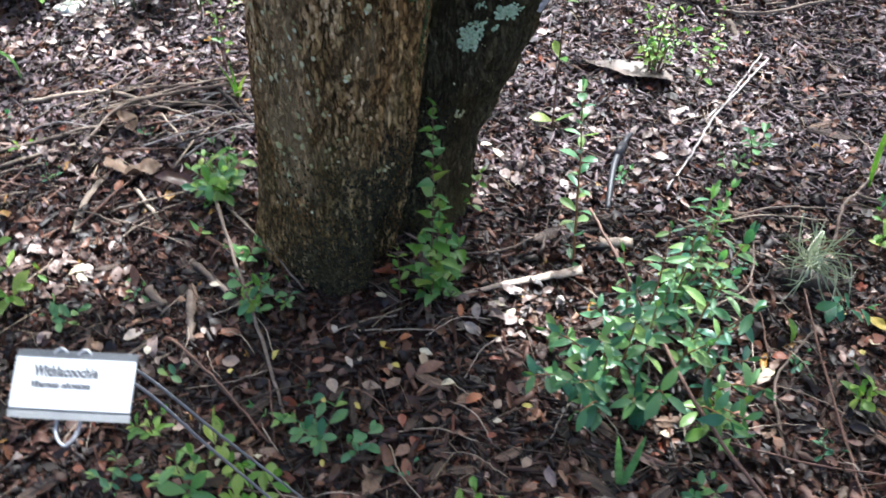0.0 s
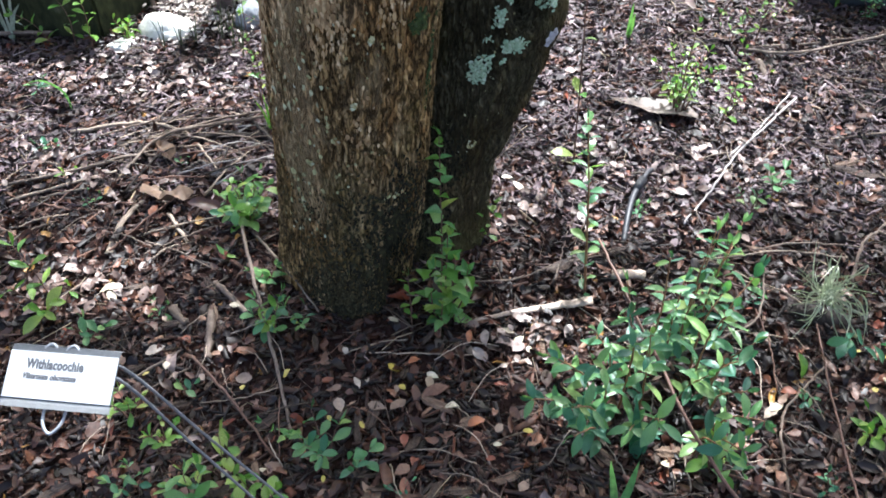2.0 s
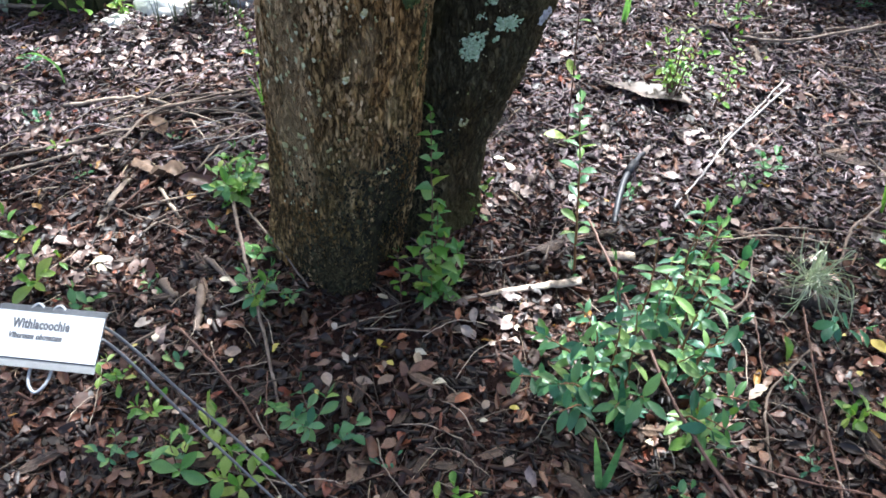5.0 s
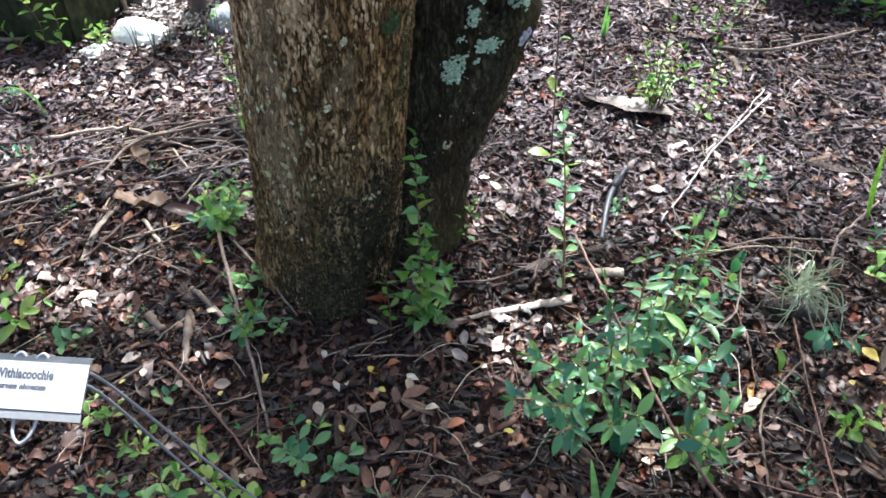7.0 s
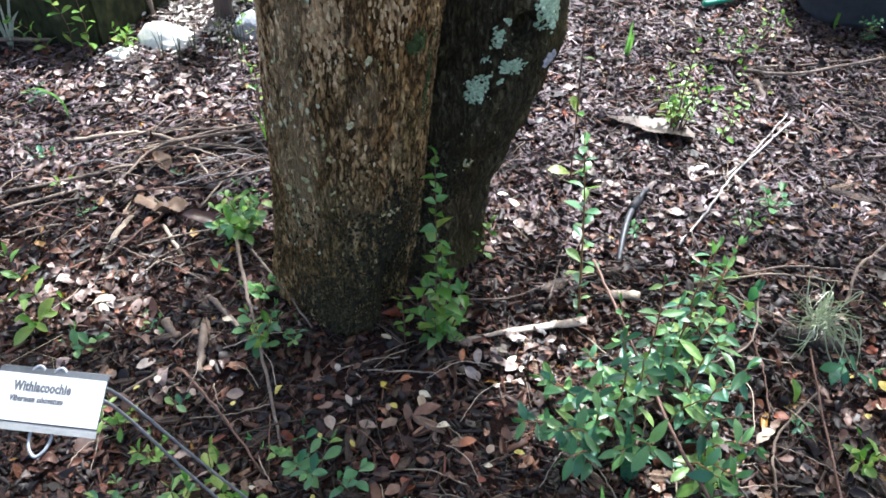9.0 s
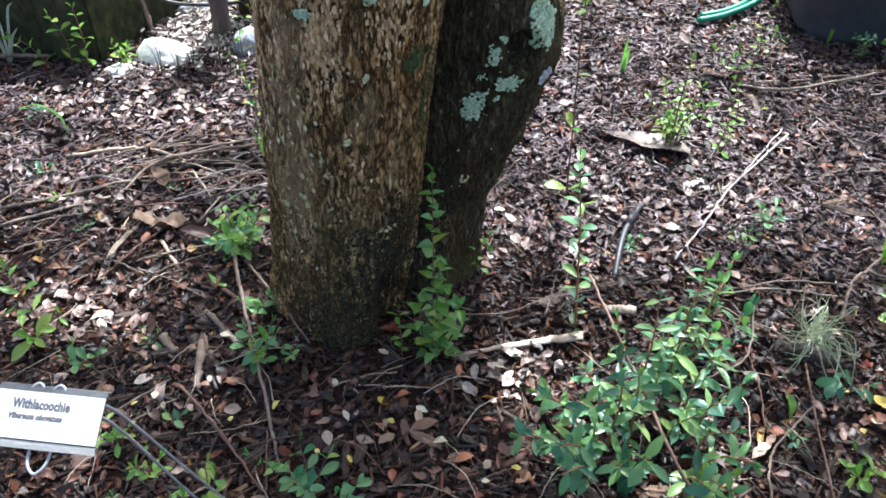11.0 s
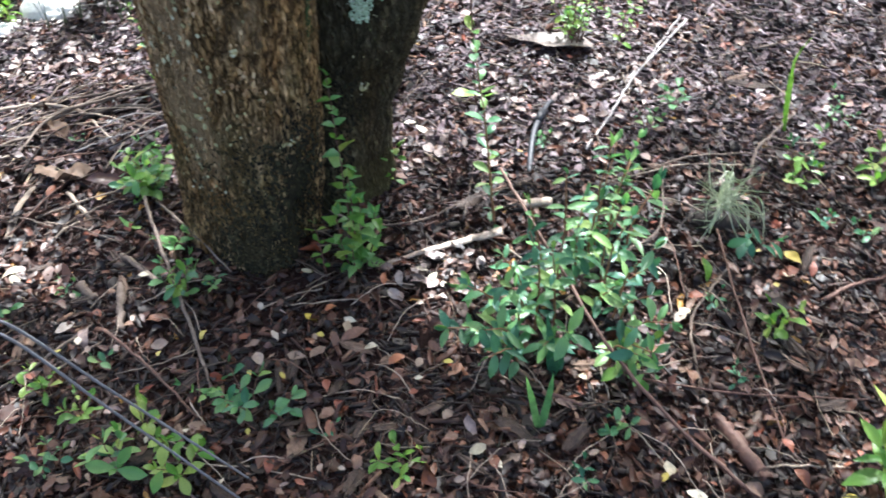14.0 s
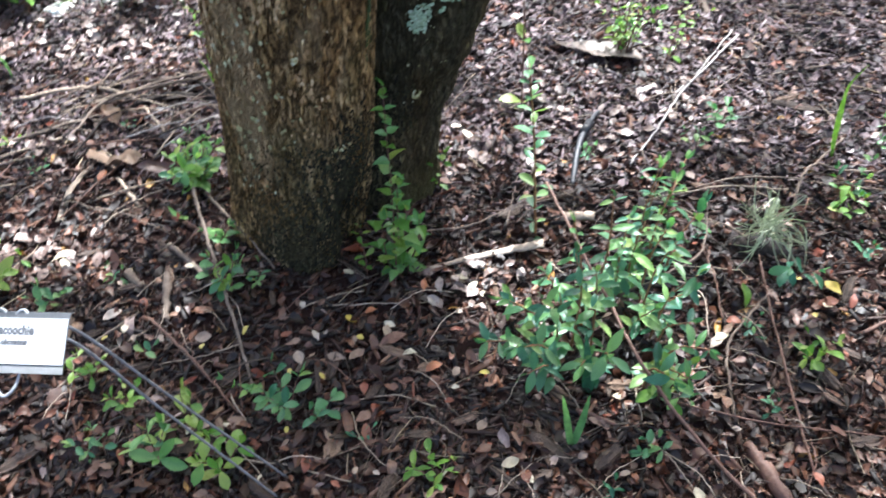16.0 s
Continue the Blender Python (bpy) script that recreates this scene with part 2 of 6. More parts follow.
def leaf_mesh(name, material, length=1.0, width=0.42, fold=0.25, arch=0.25, shape="obovate", stations=6, crumple=0.0, seed=0):
    """One leaf along +y with its face up, folded at the midrib and arched."""
    bm = bmesh.new()
    rows = []
    for i in range(stations + 1):
        s = i / stations
        if shape == "obovate":
            w = math.sin(math.pi * s ** 1.35) ** 0.8
        elif shape == "arrow":
            w = math.sin(math.pi * s ** 0.5) ** 0.9
        elif shape == "lance":
            w = math.sin(math.pi * s ** 0.9) ** 0.9
        else:
            w = math.sin(math.pi * s) ** 0.7
        w *= width / 2 * length
        z = -arch * length * (s - 0.35) ** 2 + arch * length * 0.12
        y = s * length
        if i in (0, stations):
            rows.append([bm.verts.new((0, y, z))])
        else:
            rows.append([bm.verts.new((-w, y, z + fold * w)), bm.verts.new((-w * 0.5, y, z + fold * w * 0.45)), bm.verts.new((0, y, z)),
                         bm.verts.new((w * 0.5, y, z + fold * w * 0.45)), bm.verts.new((w, y, z + fold * w))])
    for a, b in zip(rows, rows[1:]):
        if len(a) == 1:
            for k in range(4):
                bm.faces.new((a[0], b[k + 1], b[k]))
        elif len(b) == 1:
            for k in range(4):
                bm.faces.new((a[k], a[k + 1], b[0]))
        else:
            for k in range(4):
                bm.faces.new((a[k], a[k + 1], b[k + 1], b[k]))
    for v in bm.verts if crumple else ():
        q = v.co / length * 3.2 + Vector((seed * 1.7, 0, seed))
        v.co += Vector((noise.noise(q) * 0.7, noise.noise(q + Vector((5, 0, 0))) * 0.5, noise.noise(q + Vector((0, 7, 0))) * 1.2)) * crumple * length
    me = bpy.data.meshes.new(name)
    bm.normal_update()
    bm.to_mesh(me)
    bm.free()
    me.materials.append(material)
    me.polygons.foreach_set("use_smooth", np.ones(len(me.polygons), bool))
    return me


def leaf_set(material, shape="obovate", width=0.45):
    return [leaf_mesh("leaf", material, 1.0, width * k, f, a, shape) for k, f, a in ((1.0, 0.25, 0.35), (0.9, 0.45, 0.2), (1.12, 0.12, 0.5), (1.0, 0.3, -0.15))]


LEAVES = {"green": leaf_set(GREEN), "deep": leaf_set(DEEP, "obovate", 0.40), "lime": leaf_set(LIME), "broad": leaf_set(LIME, "lance", 0.34), "mixed": leaf_set(DEEP, "lance", 0.36) + leaf_set(GREEN, "lance", 0.38) + leaf_set(SOFT, "lance", 0.36) + leaf_set(GREEN, "obovate", 0.36), "round": leaf_set(SOFT, "arrow", 0.58), "sprout": leaf_set(LIME, "arrow", 0.58) + leaf_set(SOFT, "arrow", 0.58), "fresh": leaf_set(LIME) + leaf_set(GREEN) + leaf_set(SOFT)}


def put_leaf(parent, kind, place, along, up, size, rng, name="leaf"):
    """Hang one leaf on a stem of parent; place is in the parent's own space."""
    y = Vector(along).normalized()
    x = y.cross(Vector(up))
    if x.length < 1e-4:
        x = y.orthogonal()
    x.normalize()
    z = x.cross(y)
    turn = Matrix((x, y, z)).transposed().to_4x4()
    ob = new(name, rng.choice(LEAVES[kind]))
    ob.parent = parent
    ob.matrix_basis = Matrix.Translation(place) @ turn @ Matrix.Rotation(rng.uniform(-0.5, 0.5), 4, "Y") @ Matrix.Diagonal((size, size, size, 1))
    return ob


def leafy_stem(parent, points, kind, leaf=0.03, gap=0.018, bare=0.25, radius=0.0016, seed=0, material=None, droop=0.2, top=0.7, ranked=False):
    """A stem with leaves in opposite pairs from the bare foot to the tip."""
    rng = random.Random(seed)
    path = bend(points, 8, 0.0008, seed)
    n = len(path)
    part("stem", tube_mesh("stem", path, [radius * (1 - 0.6 * i / n) for i in range(n)], 6, 0.1, seed), material or REDTWIG, parent)
    lengths = [0.0]
    for a, b in zip(path, path[1:]):
        lengths.append(lengths[-1] + (b - a).length)
    total = lengths[-1]
    s = total * bare
    turn = rng.uniform(0, 3)
    while s < total:
        i = max(k for k in range(n) if lengths[k] <= s)
        i = min(i, n - 2)
        u = (s - lengths[i]) / max(lengths[i + 1] - lengths[i], 1e-6)
        p = path[i].lerp(path[i + 1], u)
        d = (path[i + 1] - path[i]).normalized()
        a = d.orthogonal().normalized()
        a.rotate(Matrix.Rotation(turn, 3, d))
        if ranked:  # all pairs in one plane
            a = Vector((1, 0.15, 0))
        f = s / total
        size = leaf * (1.05 - (1 - top) * f) * rng.uniform(0.6, 1.25)
        for sign in (1, -1):
            if rng.random() < 0.08:
                continue
            out = a * sign + d * rng.uniform(0.15, 0.7) + Vector((0, 0, -droop * rng.random()))
            put_leaf(parent, kind, p, out, Vector((0, 0, 1)) + d * 0.6, size * rng.uniform(0.85, 1.1), rng)
        turn += 1.57 + rng.uniform(-0.4, 0.4)
        s += gap * rng.uniform(0.8, 1.25)
    d = (path[-1] - path[-2]).normalized()
    for k in range(2):
        put_leaf(parent, kind, path[-1], d + d.orthogonal() * rng.uniform(-0.6, 0.6), Vector((0, 0, 1)) + d.orthogonal(), leaf * top * rng.uniform(0.6, 0.9), rng)


def plant(name, x, y, stems, kind, label, category="shrub", group="", leaf=0.03, gap=0.018, seed=1, **more):
    """stems: rows of points relative to the foot."""
    z = height(x, y)
    ob = thing(name, x, y, z, label, category, group)
    for i, pts in enumerate(stems):
        leafy_stem(ob, pts, kind, leaf, gap, seed=seed * 31 + i, **more)
    return ob


def sprouts(x, y, count, spread, tall, seed):
    """Feet and tips for a small clump of stems."""
    rng = random.Random(seed)
    rows = []
    for k in range(count):
        a = 2 * math.pi * (k + rng.random() * 0.7) / count
        r = spread * rng.uniform(0.35, 1)
        h = tall * rng.uniform(0.55, 1)
        rows.append([(0.15 * r * math.cos(a), 0.15 * r * math.sin(a), -0.004), (0.5 * r * math.cos(a), 0.5 * r * math.sin(a), h * 0.6), (r * math.cos(a), r * math.sin(a), h)])
    return rows


# ---- ground ----
def steps(a, b, fine_a, fine_b, fine, coarse):
    near = list(np.arange(fine_a, fine_b + 1e-6, fine))
    far, d, p = [], coarse, fine_b
    while p < b:
        p = min(p + d, b)
        far.append(p)
        d *= 1.6
    back, d, p = [], coarse, fine_a
    while p > a:
        p = max(p - d, a)
        back.append(p)
        d *= 1.6
    return np.array(back[::-1] + near + far)


gx, gy = steps(-90, 90, -1.9, 2.1, 0.025, 0.06), steps(-60, 120, 0.2, 3.3, 0.025, 0.06)
X, Y = np.meshgrid(gx, gy)
Z = np.array([height(x, y) if abs(x) < 12 and -10 < y < 14 else -0.006 for x, y in zip(X.ravel(), Y.ravel())])
idx = np.arange(X.size).reshape(X.shape)
quads = np.stack([idx[:-1, :-1], idx[:-1, 1:], idx[1:, 1:], idx[1:, :-1]], -1).reshape(-1, 4)
ground = finish("ground", sheet("ground", np.stack([X.ravel(), Y.ravel(), Z], -1), quads), SOIL)
tagged(ground, "dark damp humus of a shaded garden bed", "ground", kind="structure")


# ---- tree ----
def axis_main(z):
    zz = max(z, 0)
    return -0.159 + 0.045 * zz + 0.045 * zz * zz * (1 if zz < 1 else 1 / zz) + 0.09 * max(0, zz - 0.85), 1.225 - 0.03 * zz


def radius_main(z, a):
    """a: the angle round the stem, 0 towards +x."""
    u = min(max((z - 0.3) / 0.4, 0.0), 1.0)
    r = 0.134 + 0.010 * u * u * (3 - 2 * u) - 0.018 * max(0.0, z - 1)
    foot = math.exp(-max(z, 0) / 0.11)
    # a buttress on one side, a bay beside it, a blunt toe towards the path
    r += foot * (-0.030 + 0.062 * max(0, math.cos(a - radians(176))) ** 6 + 0.036 * max(0, math.cos(a - radians(280))) ** 1.5)
    # a hollow beside the second stem
    r -= 0.050 * math.exp(-((math.remainder(a - radians(-33), 2 * math.pi) / 0.38) ** 2) - ((z - 0.06) / 0.13) ** 2)
    return r + 0.004 * math.cos(2 * a + 1.0 + z * 2) + 0.004 * math.cos(5 * a + z * 3) * math.exp(-max(z, 0) / 0.3)


BOUGH = ((-0.1, -0.035, 0.125), (0.08, -0.028, 0.114), (0.17, -0.018, 0.111), (0.265, 0.012, 0.114), (0.345, 0.042, 0.116), (0.42, 0.066, 0.118), (0.5, 0.088, 0.121),
        (0.56, 0.092, 0.117), (0.64, 0.086, 0.101), (0.75, 0.092, 0.096), (1.0, 0.105, 0.092), (2.0, 0.22, 0.075), (3.6, 0.50, 0.05))


def keyed(z):
    z = min(max(z, BOUGH[0][0]), BOUGH[-1][0])
    for (z0, x0, r0), (z1, x1, r1) in zip(BOUGH, BOUGH[1:]):
        if z <= z1:
            u = (z - z0) / (z1 - z0)
            u = u * u * (3 - 2 * u) if z1 < 1 else u
            return x0 + (x1 - x0) * u, r0 + (r1 - r0) * u


def axis_second(z):
    return keyed(z)[0], 1.365 + 0.02 * max(z, 0)


def radius_second(z, a):
    r = keyed(z)[1] + 0.004 * math.cos(3 * a + 4 * z)
    # an old knot hole with a swollen rim
    d = math.hypot(math.remainder(a - radians(-64), 2 * math.pi) * 0.115, (z - 0.538) * 0.8)
    return r - 0.048 * math.exp(-((d / 0.019) ** 2)) + 0.009 * math.exp(-(((d - 0.033) / 0.011) ** 2))


def bark(a, z, r, seed, coarse):
    """Relief of the bark: upright plates with cracks between them, and flakes on the plates."""
    q = Vector((math.cos(a) * r * 100, math.sin(a) * r * 100, z * 28 + seed))
    q += Vector((noise.noise(q * 0.45), noise.noise(q * 0.45 + Vector((7, 1, 3))), noise.noise(q * 0.6 + Vector((2, 9, 4))))) * 1.1
    dist = noise.voronoi(q)[0]
    plate = min(1.0, (dist[1] - dist[0]) * 2.2) ** 0.7
    step = noise.cell(q * 0.8)
    ridge = noise.noise(Vector((math.cos(a) * r * 34, math.sin(a) * r * 34, z * 6 + seed)))
    furrow = abs(noise.noise(Vector((math.cos(a) * r * 80, math.sin(a) * r * 80, z * 13 + seed + 5))))
    flake = noise.noise(Vector((math.cos(a) * r * 210, math.sin(a) * r * 210, z * 110 + seed)))
    return coarse * (0.0034 * (plate - 0.7) + 0.0012 * step + 0.004 * ridge - 0.0065 * max(0.0, 0.16 - furrow) * 5 + 0.0012 * flake)


def stem_mesh(name, axis, radius, seed, coarse, round_count, top):
    zs = list(np.arange(-0.08, 0.80, 0.0034))
    z = 0.80
    while z < top:
        zs.append(z)
        z += 0.05
    verts = []
    for z in zs:
        cx, cy = axis(z)
        for k in range(round_count):
            a = 2 * math.pi * k / round_count
            r = radius(z, a)
            r = (r + bark(a, z, r, seed, coarse)) * min(1.0, (top + 0.12 - z) / (top - 1.0))
            verts.append((cx + r * math.cos(a), cy + r * math.sin(a), z))
    n, m = len(zs), round_count
    i = np.arange(n * m).reshape(n, m)
    j = np.roll(i, -1, 1)
    quads = np.stack([i[:-1], j[:-1], j[1:], i[1:]], -1).reshape(-1, 4)
    return sheet(name, np.array(verts), quads)


def bark_material(name, stops, crack, moss, speck, deepest=0.84, peel=0.0):
    """Plates of several browns, cracks between them with their shade painted dark, olive algae and pale specks."""
    m, t, p = tree_of(name)
    co = node(t, "ShaderNodeTexCoord").outputs["Object"]
    warp = node(t, "ShaderNodeTexNoise", {"Vector": co, "Scale": 45.0, "Detail": 6.0})
    add = node(t, "ShaderNodeMix", {0: 0.02, 4: co, 5: warp.outputs["Color"]}, data_type="VECTOR")
    mp = node(t, "ShaderNodeMapping", {"Vector": add.outputs[1], "Scale": (1, 1, 0.34)})
    edge = node(t, "ShaderNodeTexVoronoi", {"Vector": mp.outputs[0], "Scale": 105.0}, feature="DISTANCE_TO_EDGE").outputs["Distance"]
    cell = node(t, "ShaderNodeTexVoronoi", {"Vector": mp.outputs[0], "Scale": 105.0}).outputs["Color"]
    n1, n2, n3 = grain(t, 9, 4, (1, 1, 0.5)), grain(t, 70, 4, (1, 1, 0.3), 0.6), grain(t, 320, 4, (1, 1, 0.4))
    pick = node(t, "ShaderNodeSeparateColor", {0: cell}).outputs[0]
    mid = node(t, "ShaderNodeMath", {0: n1, 1: 0.62, 2: 0.05}, operation="MULTIPLY_ADD")
    mid = node(t, "ShaderNodeMath", {0: n2, 1: 0.28, 2: mid.outputs[0]}, operation="MULTIPLY_ADD")
    mid = node(t, "ShaderNodeMath", {0: pick, 1: 0.11, 2: mid.outputs[0]}, operation="MULTIPLY_ADD")
    col = ramp(t, mid.outputs[0], stops)
    gap = ramp(t, edge, [(0.0, (0.55, 0.55, 0.55)), (0.06, (0.35, 0.35, 0.35)), (0.18, (0, 0, 0))])
    vein = grain(t, 84, 5, (1, 1, 0.25), 0.58)
    vein = node(t, "ShaderNodeMath", {0: vein, 1: 0.5}, operation="SUBTRACT")
    vein = node(t, "ShaderNodeMath", {0: vein.outputs[0]}, operation="ABSOLUTE").outputs[0]
    furrow = ramp(t, vein, [(0.0, (deepest,) * 3), (0.035, (deepest * 0.62,) * 3), (0.075, (0, 0, 0))])
    warm = ramp(t, grain(t, 13, 3, (1, 1, 0.4)), [(0.45, (0, 0, 0)), (0.65, (0.55, 0.55, 0.55))])
    col = mixed(t, col, tuple(c * k for c, k in zip(stops[2][1], (1.15, 0.85, 0.6))), warm)
    gap = mixed(t, gap, ramp(t, grain(t, 26, 4, (1, 1, 0.35)), [(0.35, (0.45, 0.45, 0.45)), (0.6, (1.0, 1.0, 1.0))]), 1.0, "MULTIPLY")
    # the shade inside gaps and furrows is mixed into the colour
    col = mixed(t, col, crack, gap)
    col = mixed(t, col, crack, furrow)
    green = ramp(t, grain(t, 6, 5, (1, 1, 0.6)), [(0.5, (0, 0, 0)), (0.68, (moss, moss, moss))])
    col = mixed(t, col, (0.20, 0.175, 0.06), green)
    peeled = ramp(t, grain(t, 7.5, 5, (1, 1, 0.45), 0.65), [(0.54, (0, 0, 0)), (0.62, (peel, peel, peel))])
    col = mixed(t, col, (0.76, 0.53, 0.28), peeled)
    dots = ramp(t, grain(t, 95, 2, (1, 1, 0.7)), [(0.66, (0, 0, 0)), (0.70, (speck, speck, speck))])
    col = mixed(t, col, (0.42, 0.36, 0.20), dots)
    t.links.new(col, p.inputs["Base Color"])
    p.inputs["Roughness"].default_value = 0.9
    p.inputs["Specular IOR Level"].default_value = 0.12
    plate = ramp(t, edge, [(0.0, (0, 0, 0)), (0.22, (1, 1, 1))])
    rough = node(t, "ShaderNodeMath", {0: n3, 1: 0.35, 2: n2}, operation="MULTIPLY_ADD")
    both = node(t, "ShaderNodeMath", {0: plate, 1: 0.7, 2: rough.outputs[0]}, operation="MULTIPLY_ADD")
    deep = ramp(t, vein, [(0.0, (0, 0, 0)), (0.10, (1, 1, 1))])
    both = node(t, "ShaderNodeMath", {0: deep, 1: 2.2, 2: both.outputs[0]}, operation="MULTIPLY_ADD")
    bumped(t, p, both.outputs[0], 1.0, 0.006)
    return m


BARK = bark_material("ridged_bark", [(0.34, (0.27, 0.150, 0.052)), (0.43, (0.42, 0.250, 0.093)), (0.54, (0.58, 0.368, 0.155)), (0.66, (0.78, 0.545, 0.285))], (0.03, 0.0171, 0.00846), 0.5, 0.3, 0.9, 0.62)
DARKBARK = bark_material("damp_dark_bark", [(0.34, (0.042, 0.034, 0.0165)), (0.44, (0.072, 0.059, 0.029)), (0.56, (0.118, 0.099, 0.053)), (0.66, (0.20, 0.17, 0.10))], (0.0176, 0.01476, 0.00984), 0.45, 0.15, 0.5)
tree = thing("tree", -0.1, 1.25, 0, "twin-stemmed tree with ridged brown bark and pale lichen", "tree")


def rooted(ob):
    ob.parent = tree
    ob.matrix_parent_inverse = Matrix.Translation((0.1, -1.25, 0))
    return ob


rooted(finish("trunk", stem_mesh("trunk", axis_main, radius_main, 0.0, 1.0, 300, 4.2), BARK, None, "ridged brown bark with pale flecks"))
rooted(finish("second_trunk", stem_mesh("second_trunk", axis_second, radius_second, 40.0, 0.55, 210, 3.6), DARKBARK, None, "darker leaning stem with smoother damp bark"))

# ---- crown, which shades the bed ----
SUNNY = ((-0.86, 2.15, 0.34, 0.20, 1.0), (-0.74, 1.86, 0.26, 0.14, 0.9), (-0.95, 1.48, 0.25, 0.10, 0.75), (-0.685, 1.115, 0.16, 0.095, 1.0), (-0.23, 0.155, 0.13, 0.08, 1.0), (-0.52, 0.70, 0.07, 0.07, 0.5), (0.62, 1.80, 0.20, 0.28, 0.85),
         (0.20, 2.0, 0.13, 0.26, 0.8), (0.34, 1.52, 0.24, 0.2, 0.62), (0.185, 1.065, 0.14, 0.10, 1.0), (0.38, 0.99, 0.24, 0.18, 0.86), (1.15, 2.62, 0.75, 0.32, 0.97), (0.83, 0.62, 0.10, 0.09, 0.85), (-0.2, 2.6, 0.5, 0.25, 0.7), (-0.58, 1.95, 0.14, 0.16, 0.9), (-1.2, 1.86, 0.28, 0.14, 0.9), (-0.80, 1.80, 0.16, 0.10, 0.95))
rng = np.random.default_rng(5)


def scatter(template, faces, places, turns, sizes, ragged=0.0):
    """Copies of a small shape as one array: places (n, 3), turns (n, 3, 3), sizes (n, 3); ragged: how far each copy's corners stray."""
    stray = np.random.default_rng(len(places)).normal(0, 1, (len(places), len(template), 3)) * ragged
    v = (template[None, :, :] + stray) * sizes[:, None, :]
    v = np.einsum("nij,nkj->nki", turns, v) + places[:, None, :]
    f = faces[None, :, :] + (np.arange(len(places)) * len(template))[:, None, None]
    return v.reshape(-1, 3), f.reshape(-1, faces.shape[1])


def spins(n, tilt, rng):
    """Random turns about z, then a tilt about a level axis."""
    a, b, c = rng.uniform(0, 2 * np.pi, n), rng.normal(0, tilt, n), rng.uniform(0, 2 * np.pi, n)
    ca, sa = np.cos(a), np.sin(a)
    z = np.zeros(n)
    o = np.ones(n)
    rz = np.stack([ca, -sa, z, sa, ca, z, z, z, o], -1).reshape(-1, 3, 3)
    k = np.stack([np.cos(c), np.sin(c), z], -1)
    kx = np.stack([z, -k[:, 2], k[:, 1], k[:, 2], z, -k[:, 0], -k[:, 1], k[:, 0], z], -1).reshape(-1, 3, 3)
    sb, cb = np.sin(b)[:, None, None], np.cos(b)[:, None, None]
    rt = np.eye(3)[None] + sb * kx + (1 - cb) * (kx @ kx)
    return rt @ rz


def crown():
    n, m = 74000, 9500
    g = np.stack([np.concatenate([rng.uniform(-3.7, 3.7, n), rng.normal(-0.18, 0.68, m)]), np.concatenate([rng.uniform(-4.7, 3.9, n), rng.normal(0.45, 0.55, m)])], -1)
    n += m
    keep = np.ones(n, bool)
    for i, (x, y) in enumerate(g):
        if math.hypot(x / 3.3, (y - 0.55) / 2.9) > 1.0 + 0.22 * noise.noise(Vector((x * 1.1, y * 1.1, 3.0))) + 0.12 * noise.noise(Vector((x * 4, y * 4, 6.0))):
            keep[i] = False
            continue
        if y < 1.35:
            # deep shade with small flecks of sun, fewest at the foot of the tree
            foot = math.exp(-((x - 0.06) / 0.42) ** 2 - ((y - 0.88) / 0.30) ** 2)
            gap = 0.92 if noise.noise(Vector((x * 13, y * 10, 8.0))) > 0.18 + 0.30 * foot + 0.16 * math.exp(-((x - 0.62) / 0.30) ** 2 - ((y - 0.84) / 0.24) ** 2) else 0.11
        else:
            gap = 0.95 if noise.noise(Vector((x * 7, y * 5.5, 5.0))) > (0.34 if x > 0.95 else 0.22 if x > 0.7 else 0.08) else 0.18
        for sx, sy, rx, ry, f in SUNNY:
            d = ((x - sx) / rx) ** 2 + ((y - sy) / ry) ** 2
            if d < 1.0 + 0.5 * noise.noise(Vector((x * 14, y * 14, 1.0))):
                gap = max(gap, f)
        keep[i] = rng.random() > gap
    g = g[keep]
    n = len(g)
    h = 3.6 + rng.uniform(-0.5, 0.9, n)
    places = np.stack([g[:, 0] + SUN.x / SUN.z * h, g[:, 1] + SUN.y / SUN.z * h, h], -1)
    t = np.array([(0, -0.5, 0), (-0.24, 0, 0.05), (0.24, 0, 0.05), (0, 0.5, 0)])
    f = np.array([(0, 2, 1), (1, 2, 3)])
    size = rng.uniform(0.045, 0.085, n)
    v, f = scatter(t, f, places, spins(n, 0.5, rng), np.stack([size, size, size], -1))
    return sheet("crown", v, f)


rooted(finish("crown", crown(), CANOPY, None, "green leafy crown with gaps"))
for axis, z0, x, y, z, r0 in ((axis_main, 2.2, -1.6, 2.2, 3.7, 0.035), (axis_main, 2.7, -1.2, 0.0, 3.9, 0.03), (axis_main, 3.2, -0.4, 3.6, 4.1, 0.03), (axis_main, 3.6, -2.0, 3.9, 4.3, 0.022),
                              (axis_second, 2.0, 2.1, 1.4, 3.6, 0.035), (axis_second, 2.5, 1.7, 3.4, 3.8, 0.03), (axis_second, 3.0, 1.0, -0.2, 3.9, 0.025)):
    cx, cy = axis(z0)
    path = bend([(cx, cy, z0), (cx + (x - cx) * 0.35, cy + (y - cy) * 0.3, z0 + (z - z0) * 0.55), (cx + (x - cx) * 0.7, cy + (y - cy) * 0.72, z0 + (z - z0) * 0.85), (x, y, z)], 8, 0.02, int(z0 * 10))
    rooted(part("limb", tube_mesh("limb", path, [r0 * (1 - 0.8 * k / len(path)) for k in range(len(path))], 9, 0.1, 4), BARK, None))

